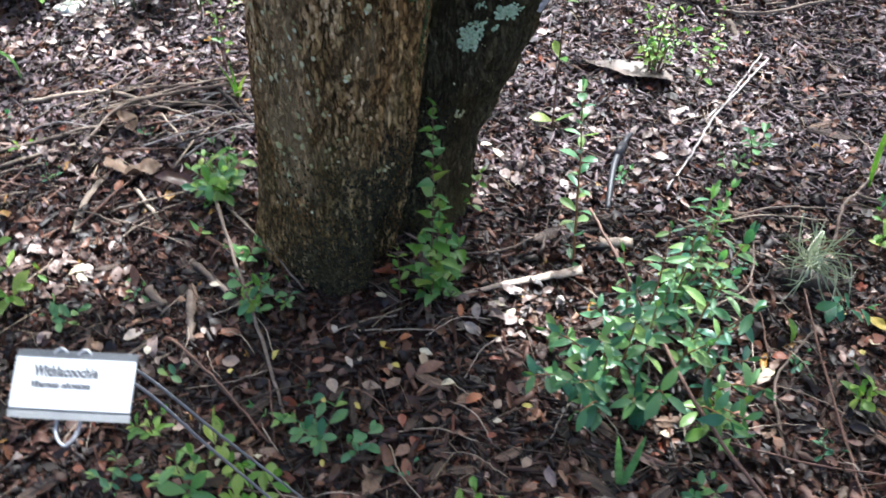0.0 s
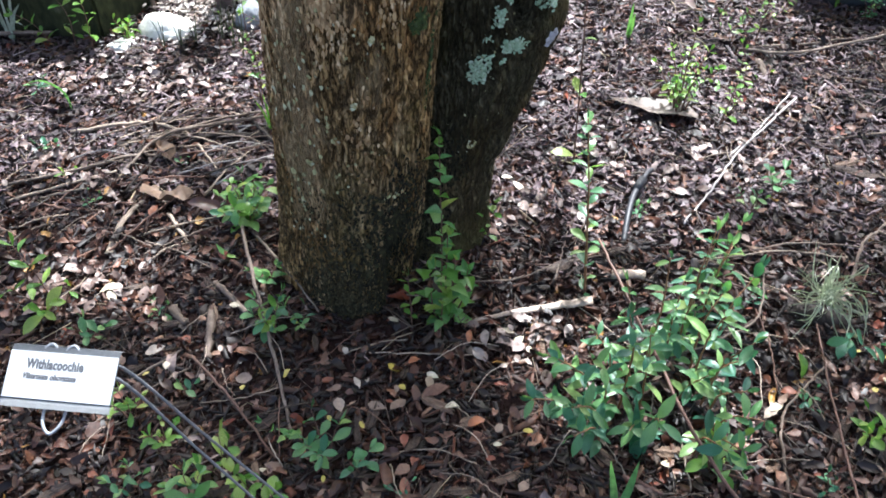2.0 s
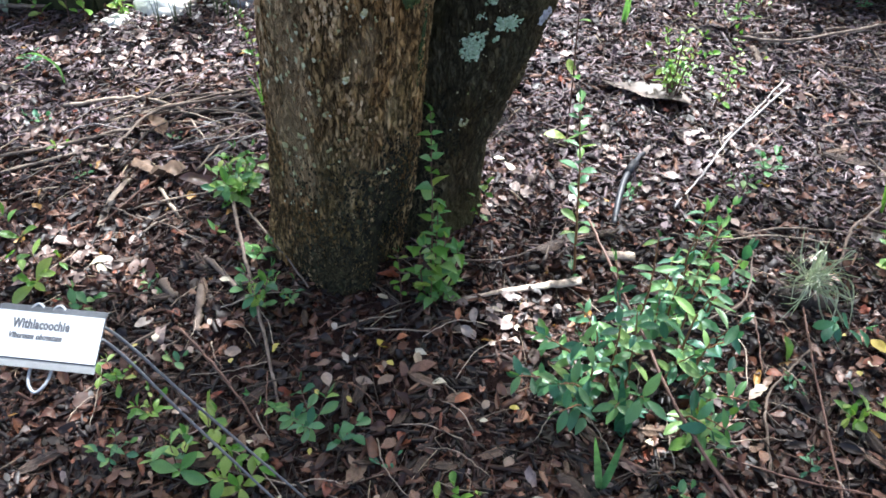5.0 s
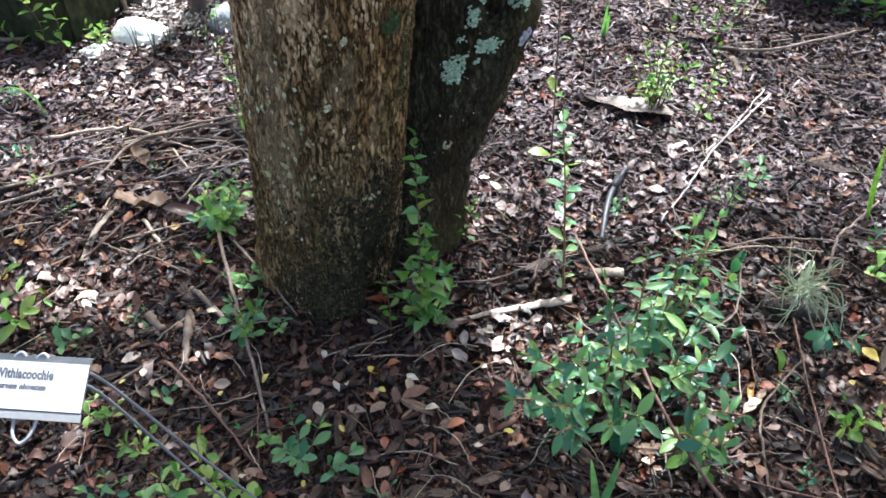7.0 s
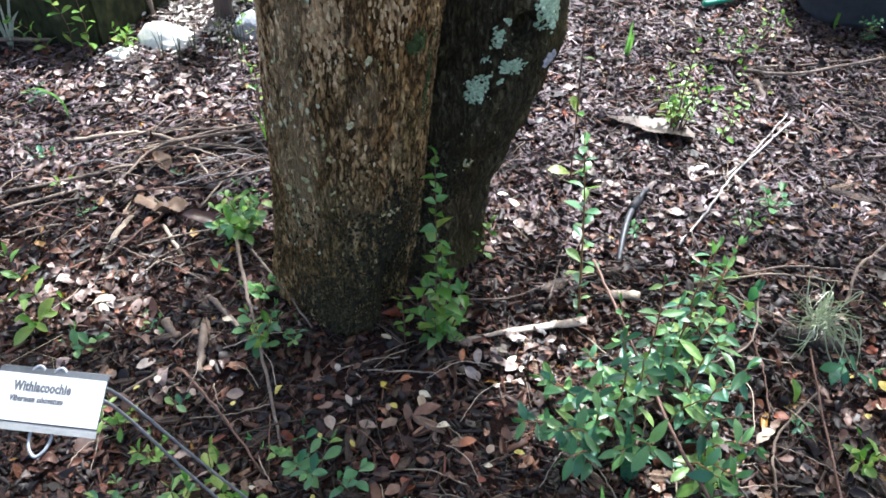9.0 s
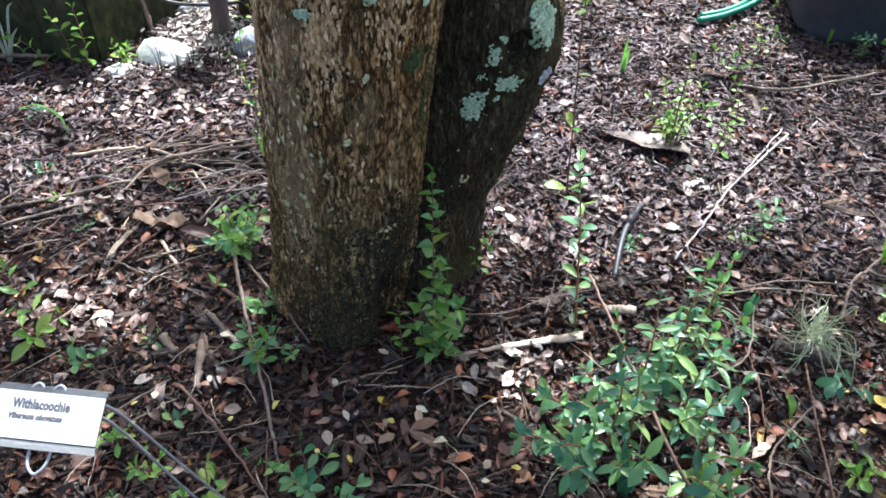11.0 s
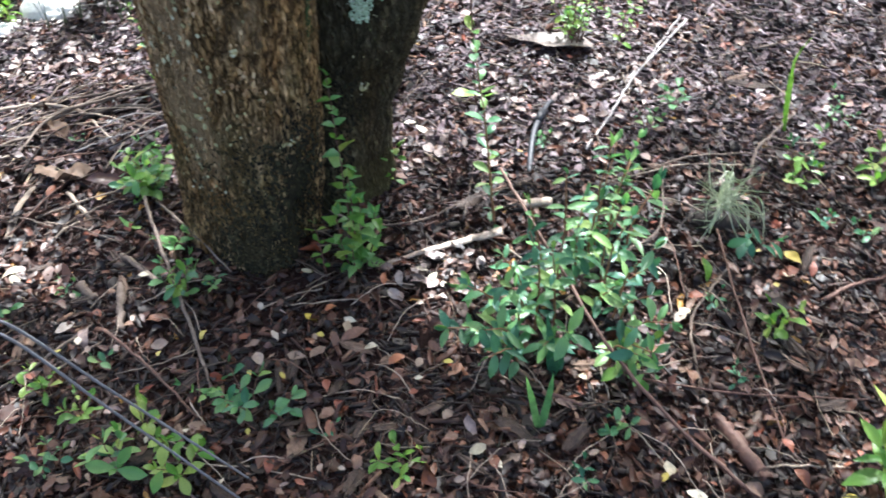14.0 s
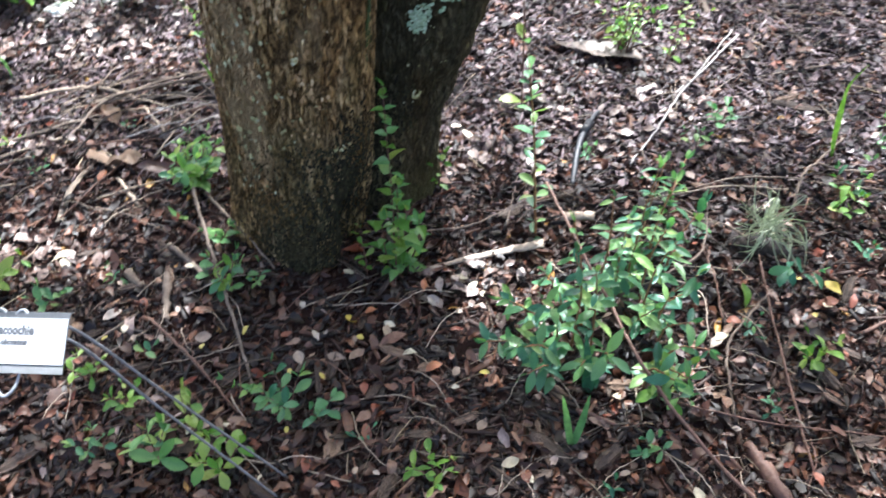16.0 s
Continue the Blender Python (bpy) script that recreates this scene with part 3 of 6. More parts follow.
# ---- litter ----
LEAF = np.array([(0, -0.5, 0), (-0.17, -0.25, 0.03), (0, -0.25, 0), (0.17, -0.25, 0.03), (-0.22, 0.05, 0.05), (0, 0.05, 0.02), (0.22, 0.05, 0.05), (-0.14, 0.32, 0.04), (0, 0.32, 0.01), (0.14, 0.32, 0.04), (0, 0.5, -0.02)])
LEAF_FACES = np.array([(0, 2, 1), (0, 3, 2), (1, 2, 5), (1, 5, 4), (2, 3, 6), (2, 6, 5), (4, 5, 8), (4, 8, 7), (5, 6, 9), (5, 9, 8), (7, 8, 10), (8, 9, 10)])


def bed_places(n, rng, lift, thin=0.0):
    """Places on the bed, thick where it is nearest, thin far out and at the foot of the tree."""
    m = int(n * 0.84)
    y = 0.45 + 2.75 * rng.random(m) ** 1.15 + rng.normal(0, 0.1, m)
    x = 0.1 + (rng.random(m) * 2 - 1) * (0.75 + 0.55 * y) * (1 + 0.12 * np.abs(rng.normal(0, 1, m)))
    yo, xo = rng.normal(1.4, 1.6, n - m), rng.normal(0.1, 1.9, n - m)
    x, y = np.concatenate([x, xo]), np.concatenate([y, yo])
    foot = np.exp(-(((x - 0.0) / 0.42) ** 2 + ((y - 0.9) / 0.30) ** 2))
    stay = rng.random(n) > np.maximum(thin * foot, 0.45 * thin * np.clip((y - 1.25) * 3, 0, 1))
    x, y = x[stay], y[stay]
    x = np.where(((x + 0.50) / 0.075) ** 2 + ((y - 1.405) / 0.06) ** 2 < 1, x - 0.15, x)  # a bare dark hollow
    z = np.array([height(a, b) for a, b in zip(x, y)]) + rng.uniform(0.001, 1, len(x)) ** 1.4 * lift
    return np.stack([x, y, z], -1)


TORN = LEAF * (1, 0.62, 1) + np.array([(0.0, 0.0, 0.0), (0.05, 0, 0.05), (0, 0.04, 0), (-0.06, 0, 0.02), (0.1, 0.05, 0.06), (0, -0.03, 0), (0.03, 0.06, 0.1), (-0.07, 0.1, 0), (0.02, 0, 0.03), (0.04, -0.12, 0.05), (0.09, -0.1, 0.06)])
CUPPED = LEAF * (1, 1, 1) + np.array([(0, 0.05, 0.16), (0.05, 0, 0.12), (0, 0, 0.02), (-0.05, 0, 0.12), (0.08, 0, 0.14), (0, 0, -0.03), (-0.08, 0, 0.14), (0.05, 0, 0.12), (0.03, 0, 0.02), (-0.04, 0, 0.16), (0.06, -0.08, 0.2)])


def litter(n, lo, hi, tilt, lift, rng, aspect=(0.75, 1.35), curl=(-0.5, 2.4), shape=LEAF, ragged=0.045):
    places = bed_places(n, rng, lift, 0.55)
    n = len(places)
    size = rng.uniform(lo, hi, n) * rng.choice([0.7, 1.0, 1.0, 1.25], n)
    sizes = np.stack([size * rng.uniform(*aspect, n), size, size * rng.uniform(*curl, n)], -1)
    return scatter(shape, LEAF_FACES, places, spins(n, tilt, rng), sizes, ragged)


def stacked(*clouds):
    verts, faces, n = [], [], 0
    for v, f in clouds:
        verts.append(v)
        faces.append(f + n)
        n += len(v)
    return np.concatenate(verts), np.concatenate(faces)


N = LITTER_COUNT
finish("leaf_litter", sheet("leaf_litter", *stacked(litter(int(N * 0.40), 0.007, 0.019, 0.55, 0.009, rng, (1.0, 2.4), (-2, 3), TORN, 0.08), litter(int(N * 0.25), 0.015, 0.034, 0.48, 0.014, rng, (0.9, 2.0), (-2, 3), TORN, 0.075),
                                                    litter(int(N * 0.11), 0.018, 0.035, 0.42, 0.015, rng, (0.8, 1.6), (-2, 3)), litter(int(N * 0.13), 0.016, 0.032, 0.48, 0.017, rng, (0.9, 1.8), (0.4, 1.3), CUPPED),
                                                    litter(int(N * 0.055), 0.026, 0.042, 0.40, 0.020, rng, (0.8, 1.6), (0.3, 1.2), CUPPED))), LITTER)
tagged(bpy.data.objects["leaf_litter"], "thick litter of dry brown leaves on the bed", "leaf litter", kind="stuff")

CHIP = np.array([(-0.5, -0.5, -0.5), (0.4, -0.5, -0.5), (0.5, 0.45, -0.5), (-0.3, 0.5, -0.5), (-0.45, -0.4, 0.5), (0.35, -0.5, 0.4), (0.42, 0.4, 0.5), (-0.3, 0.42, 0.35)])
CHIP_FACES = np.array([(3, 2, 1, 0), (4, 5, 6, 7), (0, 1, 5, 4), (1, 2, 6, 5), (2, 3, 7, 6), (3, 0, 4, 7)])


def chips(n, rng, lo=0.012, hi=0.05, wide=0.010):
    long = rng.uniform(lo, hi, n)
    return scatter(CHIP, CHIP_FACES, bed_places(n, rng, 0.008), spins(n, 0.25, rng), np.stack([rng.uniform(0.003, wide, n), long, rng.uniform(0.002, 0.006, n)], -1))


finish("bark_mulch", sheet("bark_mulch", *stacked(chips(15000, rng), chips(13000, rng, 0.004, 0.015, 0.007), chips(5200, rng, 0.018, 0.062, 0.016), chips(3500, rng, 0.02, 0.07, 0.005))), CHIPS, smooth=False)
tagged(bpy.data.objects["bark_mulch"], "brown shredded bark mulch among the leaves", "mulch", kind="stuff")


def back_chips(n, rng, flakes):
    y = 1.42 + 1.70 * rng.random(n) + rng.normal(0, 0.08, n)
    x = 0.1 + (rng.random(n) * 2 - 1) * (0.72 + 0.55 * y)
    z = np.array([height(a, b) for a, b in zip(x, y)]) + rng.uniform(0.002, 0.012, n)
    if flakes:
        size = rng.uniform(0.018, 0.046, n)
        return scatter(TORN, LEAF_FACES, np.stack([x, y, z], -1), spins(n, 0.18, rng), np.stack([size * rng.uniform(0.4, 1.35, n), size, size * rng.uniform(-1.0, 1.8, n)], -1), 0.06)
    return scatter(CHIP, CHIP_FACES, np.stack([x, y, z], -1), spins(n, 0.3, rng), np.stack([rng.uniform(0.002, 0.007, n), rng.uniform(0.015, 0.060, n), rng.uniform(0.001, 0.003, n)], -1))


chip_v, chip_f = back_chips(10500, rng, False)
flake_v, flake_f = back_chips(19000, rng, True)
chip_f = np.concatenate([chip_f[:, [0, 1, 2]], chip_f[:, [0, 2, 3]]])
finish("weathered_mulch", sheet("weathered_mulch", *stacked((chip_v, chip_f), (flake_v, flake_f))), WEATHERED, smooth=False)
tagged(bpy.data.objects["weathered_mulch"], "grey weathered shredded mulch behind the tree", "mulch", kind="stuff")

TWIG = np.array([(dx, y, dz + b) for y, b in ((-0.5, 0), (-0.05, 1.6), (0.5, 0)) for dx, dz in ((-0.5, -0.5), (0.5, -0.5), (0.0, 0.5))])
TWIG_FACES = np.array([(k, (k + 1) % 3, (k + 1) % 3 + 3, k + 3) for k in range(3)] + [(k + 3, (k + 1) % 3 + 3, (k + 1) % 3 + 6, k + 6) for k in range(3)])


def needles(n, rng, bow=1):
    long = rng.uniform(0.02, 0.11, n)
    thick = rng.uniform(0.0006, 0.0018, n)
    return scatter(TWIG + np.repeat(np.array([(0, 0, 0), (4.0 * bow, 0, 0), (0, 0, 0)]), 3, 0), TWIG_FACES, bed_places(n, rng, 0.016), spins(n, 0.12, rng), np.stack([thick, long, thick * rng.uniform(0.7, 2.5, n)], -1))


finish("fine_twigs", sheet("fine_twigs", *stacked(needles(2600, rng, 0), needles(2200, rng, 1), needles(1700, rng, -2))), NEEDLES, smooth=False)
tagged(bpy.data.objects["fine_twigs"], "thin dry twigs and needles strewn over the bed", "twigs", kind="stuff")

# ---- growth on the bark ----
LICHEN = pieces("mint_lichen", [(0.0, (0.40, 0.54, 0.33)), (0.4, (0.51, 0.65, 0.42)), (0.8, (0.64, 0.74, 0.52))], rough=0.85, grain_scale=300, bump=0.8)
FLECK = pieces("grey_lichen", [(0.0, (0.42, 0.38, 0.17)), (0.5, (0.56, 0.52, 0.29)), (0.85, (0.68, 0.65, 0.42))], rough=0.85, grain_scale=300)
# two dark tones: algae, and the shade low on the trunk painted as scales
ALGAESHADE = pieces("black_algae_shade", [(0.0, (0.020, 0.018, 0.012)), (0.5, (0.034, 0.031, 0.018)), (0.8, (0.060, 0.056, 0.028))], rough=0.9, grain_scale=250, spec=0.1)
OLIVE = pieces("olive_algae_shade", [(0.0, (0.040, 0.032, 0.016)), (0.5, (0.068, 0.054, 0.026)), (0.8, (0.11, 0.09, 0.045))], rough=0.9, grain_scale=250, spec=0.1)
MOSS = pieces("moss", [(0.0, (0.03, 0.05, 0.008)), (0.5, (0.05, 0.075, 0.012)), (0.8, (0.08, 0.10, 0.02))], rough=0.9, grain_scale=300)
# tan of peeled bark, also used to paint light on the upper trunk
BARELIT = pieces("bare_bark", [(0.0, (0.44, 0.27, 0.12)), (0.5, (0.60, 0.40, 0.19)), (0.8, (0.76, 0.55, 0.30))], rough=0.8, grain_scale=160, stretch=(1, 1, 0.4))
SCAR = pieces("pale_scar", [(0.0, (0.45, 0.43, 0.44)), (0.6, (0.58, 0.56, 0.56))], rough=0.7, grain_scale=120)


def growth(name, stem, deg, z, wide, tall, count, lo, hi, material, label="", seed=1, stretch=1.0, lift=0.003, core=0.7):
    """A crust of small lobed scales that follows a stem, thick in its middle and ragged at its edge."""
    axis, radius, phase, coarse = (axis_main, radius_main, 0.0, 1.0) if stem == "main" else (axis_second, radius_second, 40.0, 0.55)
    rng = random.Random(seed)
    bm = bmesh.new()
    for _ in range(count):
        d, t = rng.random() ** core, rng.uniform(0, 2 * math.pi)
        d *= 0.75 + 0.5 * noise.noise(Vector((math.cos(t) * 2, math.sin(t) * 2, seed)))
        zz = z + d * math.sin(t) * tall / 2
        a = radians(deg) + d * math.cos(t) * wide / 2 / radius(zz, radians(deg))
        cx, cy = axis(zz)
        r = radius(zz, a)
        r += max(bark(a, zz, r, phase, coarse), -0.003) + lift * rng.uniform(0.6, 1.3)
        out = Vector((math.cos(a), math.sin(a), rng.uniform(-0.2, 0.2)))
        out.rotate(Euler((rng.uniform(-0.25, 0.25), rng.uniform(-0.25, 0.25), rng.uniform(-0.25, 0.25))))
        side = Vector((0, 0, 1)).cross(out).normalized()
        up = out.cross(side)
        at = Vector((cx + r * math.cos(a), cy + r * math.sin(a), zz))
        size = rng.uniform(lo, hi) * (1.1 - 0.5 * d)
        mid = bm.verts.new(at + out * size * 0.25)
        n = 9
        ring = []
        for k in range(n):
            w = 2 * math.pi * k / n
            q = size * rng.uniform(0.55, 1.15)
            ring.append(bm.verts.new(at + side * math.cos(w) * q + up * math.sin(w) * q * stretch - out * size * 0.12))
        for k in range(n):
            bm.faces.new((mid, ring[k], ring[(k + 1) % n]))
    return rooted(part(name, bm, material, None, label))


MINT = "pale mint-green lichen crust"
growth("lichen", "second", -89, 0.437, 0.048, 0.074, 180, 0.0021, 0.0054, LICHEN, MINT, 1)
growth("lichen", "second", -72, 0.45, 0.014, 0.02, 12, 0.0021, 0.0041, LICHEN, MINT, 2)
growth("lichen", "second", -70, 0.482, 0.056, 0.040, 140, 0.0021, 0.0048, LICHEN, MINT, 3)
growth("lichen", "second", -46, 0.575, 0.072, 0.115, 380, 0.0021, 0.0061, LICHEN, MINT, 4)
growth("lichen", "second", -84, 0.531, 0.030, 0.05, 68, 0.0021, 0.0041, LICHEN, MINT, 5)
growth("lichen", "second", -79, 0.562, 0.015, 0.02, 20, 0.0021, 0.0034, LICHEN, MINT, 6)
growth("lichen", "second", -91, 0.492, 0.02, 0.03, 16, 0.0014, 0.0027, LICHEN, MINT, 7)
growth("lichen", "second", -67, 0.277, 0.028, 0.025, 22, 0.0015, 0.0035, FLECK, "small grey lichen scales", 8)
growth("scar", "second", -36, 0.476, 0.028, 0.042, 50, 0.004, 0.008, SCAR, "pale bare scar", 9, lift=0.001)
growth("lichen", "main", -103, 0.678, 0.034, 0.018, 52, 0.0021, 0.0048, LICHEN, MINT, 10)
growth("lichen", "main", -67, 0.706, 0.026, 0.030, 60, 0.0021, 0.0048, LICHEN, MINT, 11)
growth("lichen", "main", -32, 0.676, 0.024, 0.018, 28, 0.0021, 0.0041, LICHEN, MINT, 12)
growth("lichen", "main", -68, 0.582, 0.012, 0.018, 8, 0.003, 0.006, FLECK, "grey-green lichen scale", 13)
growth("lichen", "main", -77, 0.475, 0.014, 0.012, 7, 0.003, 0.006, FLECK, "grey-green lichen scale", 14)
growth("lichen", "main", -109, 0.352, 0.018, 0.012, 8, 0.003, 0.006, FLECK, "grey-green lichen scale", 15)
growth("lichen", "main", -118, 0.262, 0.010, 0.04, 10, 0.003, 0.006, FLECK, "yellowish lichen streak", 16)
growth("lichen", "main", -49, 0.275, 0.07, 0.02, 26, 0.0012, 0.003, FLECK, "small grey lichen scales", 17)
growth("moss", "main", -38, 0.592, 0.05, 0.055, 240, 0.002, 0.004, MOSS, "olive moss cushion", 18)
growth("moss", "main", -22, 0.50, 0.02, 0.24, 160, 0.002, 0.0035, MOSS, "olive moss along the fork", 19)
# dark scales put the shade of the foot and fork into colour, over some algae
growth("algae_crust", "main", -44, 0.12, 0.27, 0.60, 2500, 0.0018, 0.0045, ALGAESHADE, "black algae and painted shade on the foot", 30, 1.6, 0.001, 1.0)["kind"] = "stuff"
growth("algae_crust", "main", -85, 0.02, 0.30, 0.26, 1100, 0.0018, 0.0042, ALGAESHADE, "black algae and painted shade on the foot", 31, 1.5, 0.001, 0.95)["kind"] = "stuff"
growth("algae_crust", "main", -86, 0.05, 0.50, 0.74, 4200, 0.0014, 0.0036, OLIVE, "olive algae and painted shade on the lower trunk", 32, 1.8, 0.0008, 1.15)["kind"] = "stuff"
growth("algae_crust", "main", -28, 0.14, 0.13, 0.56, 1300, 0.0018, 0.0042, ALGAESHADE, "black algae and painted shade beside the fork", 33, 1.4, 0.001, 1.0)["kind"] = "stuff"
growth("algae_crust", "second", -95, 0.16, 0.16, 0.46, 1500, 0.0016, 0.004, ALGAESHADE, "black algae on the damp stem", 34, 1.8, 0.001, 1.0)["kind"] = "stuff"
growth("bare_bark", "main", -93, 0.64, 0.085, 0.26, 380, 0.0016, 0.0042, BARELIT, "flaked tan bark, partly painted light", 20, 2.4, 0.0010)["kind"] = "stuff"
# this strip paints the sunlit left rim; the next two brighten the upper trunk
growth("bare_bark", "main", -148, 0.60, 0.07, 0.42, 480, 0.0016, 0.0042, BARELIT, "flaked tan bark, partly painted light", 21, 2.4, 0.001)["kind"] = "stuff"
growth("bare_bark", "main", -55, 0.67, 0.10, 0.24, 240, 0.0014, 0.0036, BARELIT, "flaked tan bark, partly painted light", 25, 2.4, 0.001)["kind"] = "stuff"
growth("bare_bark", "main", -125, 0.62, 0.07, 0.26, 110, 0.0014, 0.0036, BARELIT, "flaked tan bark, partly painted light", 26, 2.4, 0.001)["kind"] = "stuff"
growth("bare_bark", "main", -70, 0.42, 0.12, 0.26, 50, 0.0015, 0.004, BARELIT, "flaked tan bark, partly painted light", 22, 1.8, 0.0015)["kind"] = "stuff"
growth("lichen_dusting", "main", -92, 0.44, 0.24, 0.62, 60, 0.0012, 0.004, FLECK, "scattered pale lichen flecks", 23, 1.2, 0.003, 0.5)["kind"] = "stuff"
growth("lichen_dusting", "main", -122, 0.42, 0.17, 0.62, 75, 0.002, 0.0055, FLECK, "scattered cream lichen flecks", 27, 1.5, 0.003, 0.5)["kind"] = "stuff"
growth("lichen_dusting", "second", -80, 0.40, 0.14, 0.50, 30, 0.001, 0.0025, FLECK, "scattered pale lichen flecks", 24, 1.2, 0.003, 0.5)["kind"] = "stuff"

# ---- plant marker ----
ZINC = surface("galvanised_wire", [(0.3, (0.22, 0.225, 0.235)), (0.6, (0.36, 0.365, 0.375)), (0.8, (0.50, 0.505, 0.51))], 60, rough=0.5, metal=0.4, bump=0.2)
LIGHTSTEEL = surface("pale_zinc_sheet", [(0.3, (0.52, 0.51, 0.48)), (0.7, (0.64, 0.63, 0.60))], 40, rough=0.5, metal=0.15, bump=0.1)
STEEL = surface("dull_zinc_sheet", [(0.3, (0.10, 0.105, 0.115)), (0.6, (0.15, 0.155, 0.165)), (0.8, (0.20, 0.205, 0.21))], 40, rough=0.6, metal=0.2, bump=0.1)
WHITE = surface("white_label", [(0.3, (0.46, 0.465, 0.465)), (0.7, (0.54, 0.54, 0.535))], 30, rough=0.45, bump=0.05)
INK = surface("black_print", [(0.3, (0.06, 0.06, 0.065)), (0.7, (0.10, 0.10, 0.105))], 30, rough=0.6, bump=0.0)
marker = thing("plant_marker", -0.246, 0.497, 0.546, "white plant name marker on bent galvanised wire legs", "plant marker")
marker.rotation_euler = (radians(30), 0, radians(0.8))


def bent_sheet(prof):
    """A plate bent along its length after a profile of depth and height."""
    bm = bmesh.new()
    rows = [[bm.verts.new((x, y, z)) for x in (-0.0525, 0.0525)] for y, z in prof]
    for a, b in zip(rows, rows[1:]):
        bm.faces.new((a[0], b[0], b[1], a[1]))
    bmesh.ops.solidify(bm, geom=bm.faces[:], thickness=0.0008)
    return bm


part("plate", bent_sheet([(0.0295, -0.0090), (0.0275, -0.0015), (0.0225, 0.0), (-0.0225, 0.0)]), STEEL, marker, "dark zinc plate with its upper edge bent back", smooth=False)
part("lip", bent_sheet([(-0.0226, 0.0003), (-0.0255, 0.0001), (-0.0298, -0.0006)]), LIGHTSTEEL, marker, "pale lower lip of the plate", smooth=False)
bm = bmesh.new()
bmesh.ops.create_cube(bm, size=1)
bmesh.ops.scale(bm, vec=(0.104, 0.0435, 0.0008), verts=bm.verts)
bmesh.ops.translate(bm, vec=(0, 0, 0.0011), verts=bm.verts)
bmesh.ops.bevel(bm, geom=bm.edges[:], offset=0.0003, segments=1, affect="EDGES")
label_card = part("label_card", bm, WHITE, marker, "white printed name label", smooth=False)


def lettering(text, x, y, size, squeeze, shear, bold):
    cu = bpy.data.curves.new("text", "FONT")
    cu.space_character = 1.1
    cu.body, cu.size, cu.shear, cu.offset, cu.extrude, cu.resolution_u = text, size, shear, bold, 0.00004, 3
    tmp = bpy.data.objects.new("text", cu)
    once = bpy.data.meshes.new_from_object(tmp)
    bm = bmesh.new()
    for k in range(3):  # three strokes side by side make the bold face
        bm.from_mesh(once)
        n = len(once.vertices)
        bmesh.ops.translate(bm, vec=(0.00028 * (k - 1), 0, 0.00002 * k), verts=bm.verts[-n:] if k == 0 else list(bm.verts)[-n:])
    me = bpy.data.meshes.new("lettering")
    bm.to_mesh(me)
    bm.free()
    bpy.data.objects.remove(tmp)
    bpy.data.curves.remove(cu)
    ob = finish("lettering", me, INK, label_card, "black printed lettering", smooth=False)
    ob.location, ob.scale = (x, y, 0.0017), (squeeze, 1, 1)


lettering("Withlacoochie", -0.034, 0.0062, 0.0125, 0.67, 0.0, 0.0005)
lettering("Viburnum obovatum", -0.036, -0.0035, 0.0076, 0.74, 0.22, 0.00032)


def wire(points, label="bent galvanised wire"):
    path = bend(points, 8)
    ob = part("wire", tube_mesh("wire", path, [0.0016], 8), ZINC, None, label)
    ob.parent = marker
    ob.matrix_parent_inverse = (Matrix.Translation(marker.location) @ marker.rotation_euler.to_matrix().to_4x4()).inverted()


wire([(-0.258, 0.482, 0.528), (-0.258, 0.470, 0.522), (-0.255, 0.461, 0.518), (-0.248, 0.456, 0.515), (-0.241, 0.461, 0.518), (-0.238, 0.470, 0.522), (-0.238, 0.482, 0.528)], "wire loop under the plate")
wire([(-0.268, 0.508, 0.545), (-0.268, 0.519, 0.556), (-0.262, 0.524, 0.559), (-0.256, 0.520, 0.556), (-0.255, 0.512, 0.546)], "wire loop over the plate")
wire([(-0.247, 0.508, 0.545), (-0.247, 0.519, 0.556), (-0.241, 0.524, 0.559), (-0.235, 0.520, 0.556), (-0.234, 0.512, 0.546)], "wire loop over the plate")
wire([(-0.245, 0.512, 0.532), (-0.225, 0.512, 0.528), (-0.213, 0.538, 0.515), (-0.1764, 0.5802, 0.345), (-0.1397, 0.6225, 0.1751), (-0.102, 0.666, 0.0), (-0.098, 0.674, -0.03)], "wire leg")
wire([(-0.255, 0.500, 0.528), (-0.232, 0.502, 0.522), (-0.213, 0.527, 0.51), (-0.1784, 0.5616, 0.3417), (-0.1437, 0.5963, 0.1734), (-0.108, 0.632, 0.0), (-0.104, 0.64, -0.03)], "wire leg")

# ---- plants ----
def rel(foot, *tips, near=0.12, bow=0.45):
    """Stems to tips in world places; near: how far out from the foot they leave the ground."""
    rows = []
    for k, (x, y, z) in enumerate(tips):
        dx, dy = x - foot[0], y - foot[1]
        r = random.Random(k * 7 + int(abs(x * y) * 1000))
        rows.append([(dx * near + r.uniform(-0.012, 0.012), dy * near + r.uniform(-0.012, 0.012), -0.006), (dx * bow, dy * bow, z * 0.62), (dx, dy, z)])
    return rows


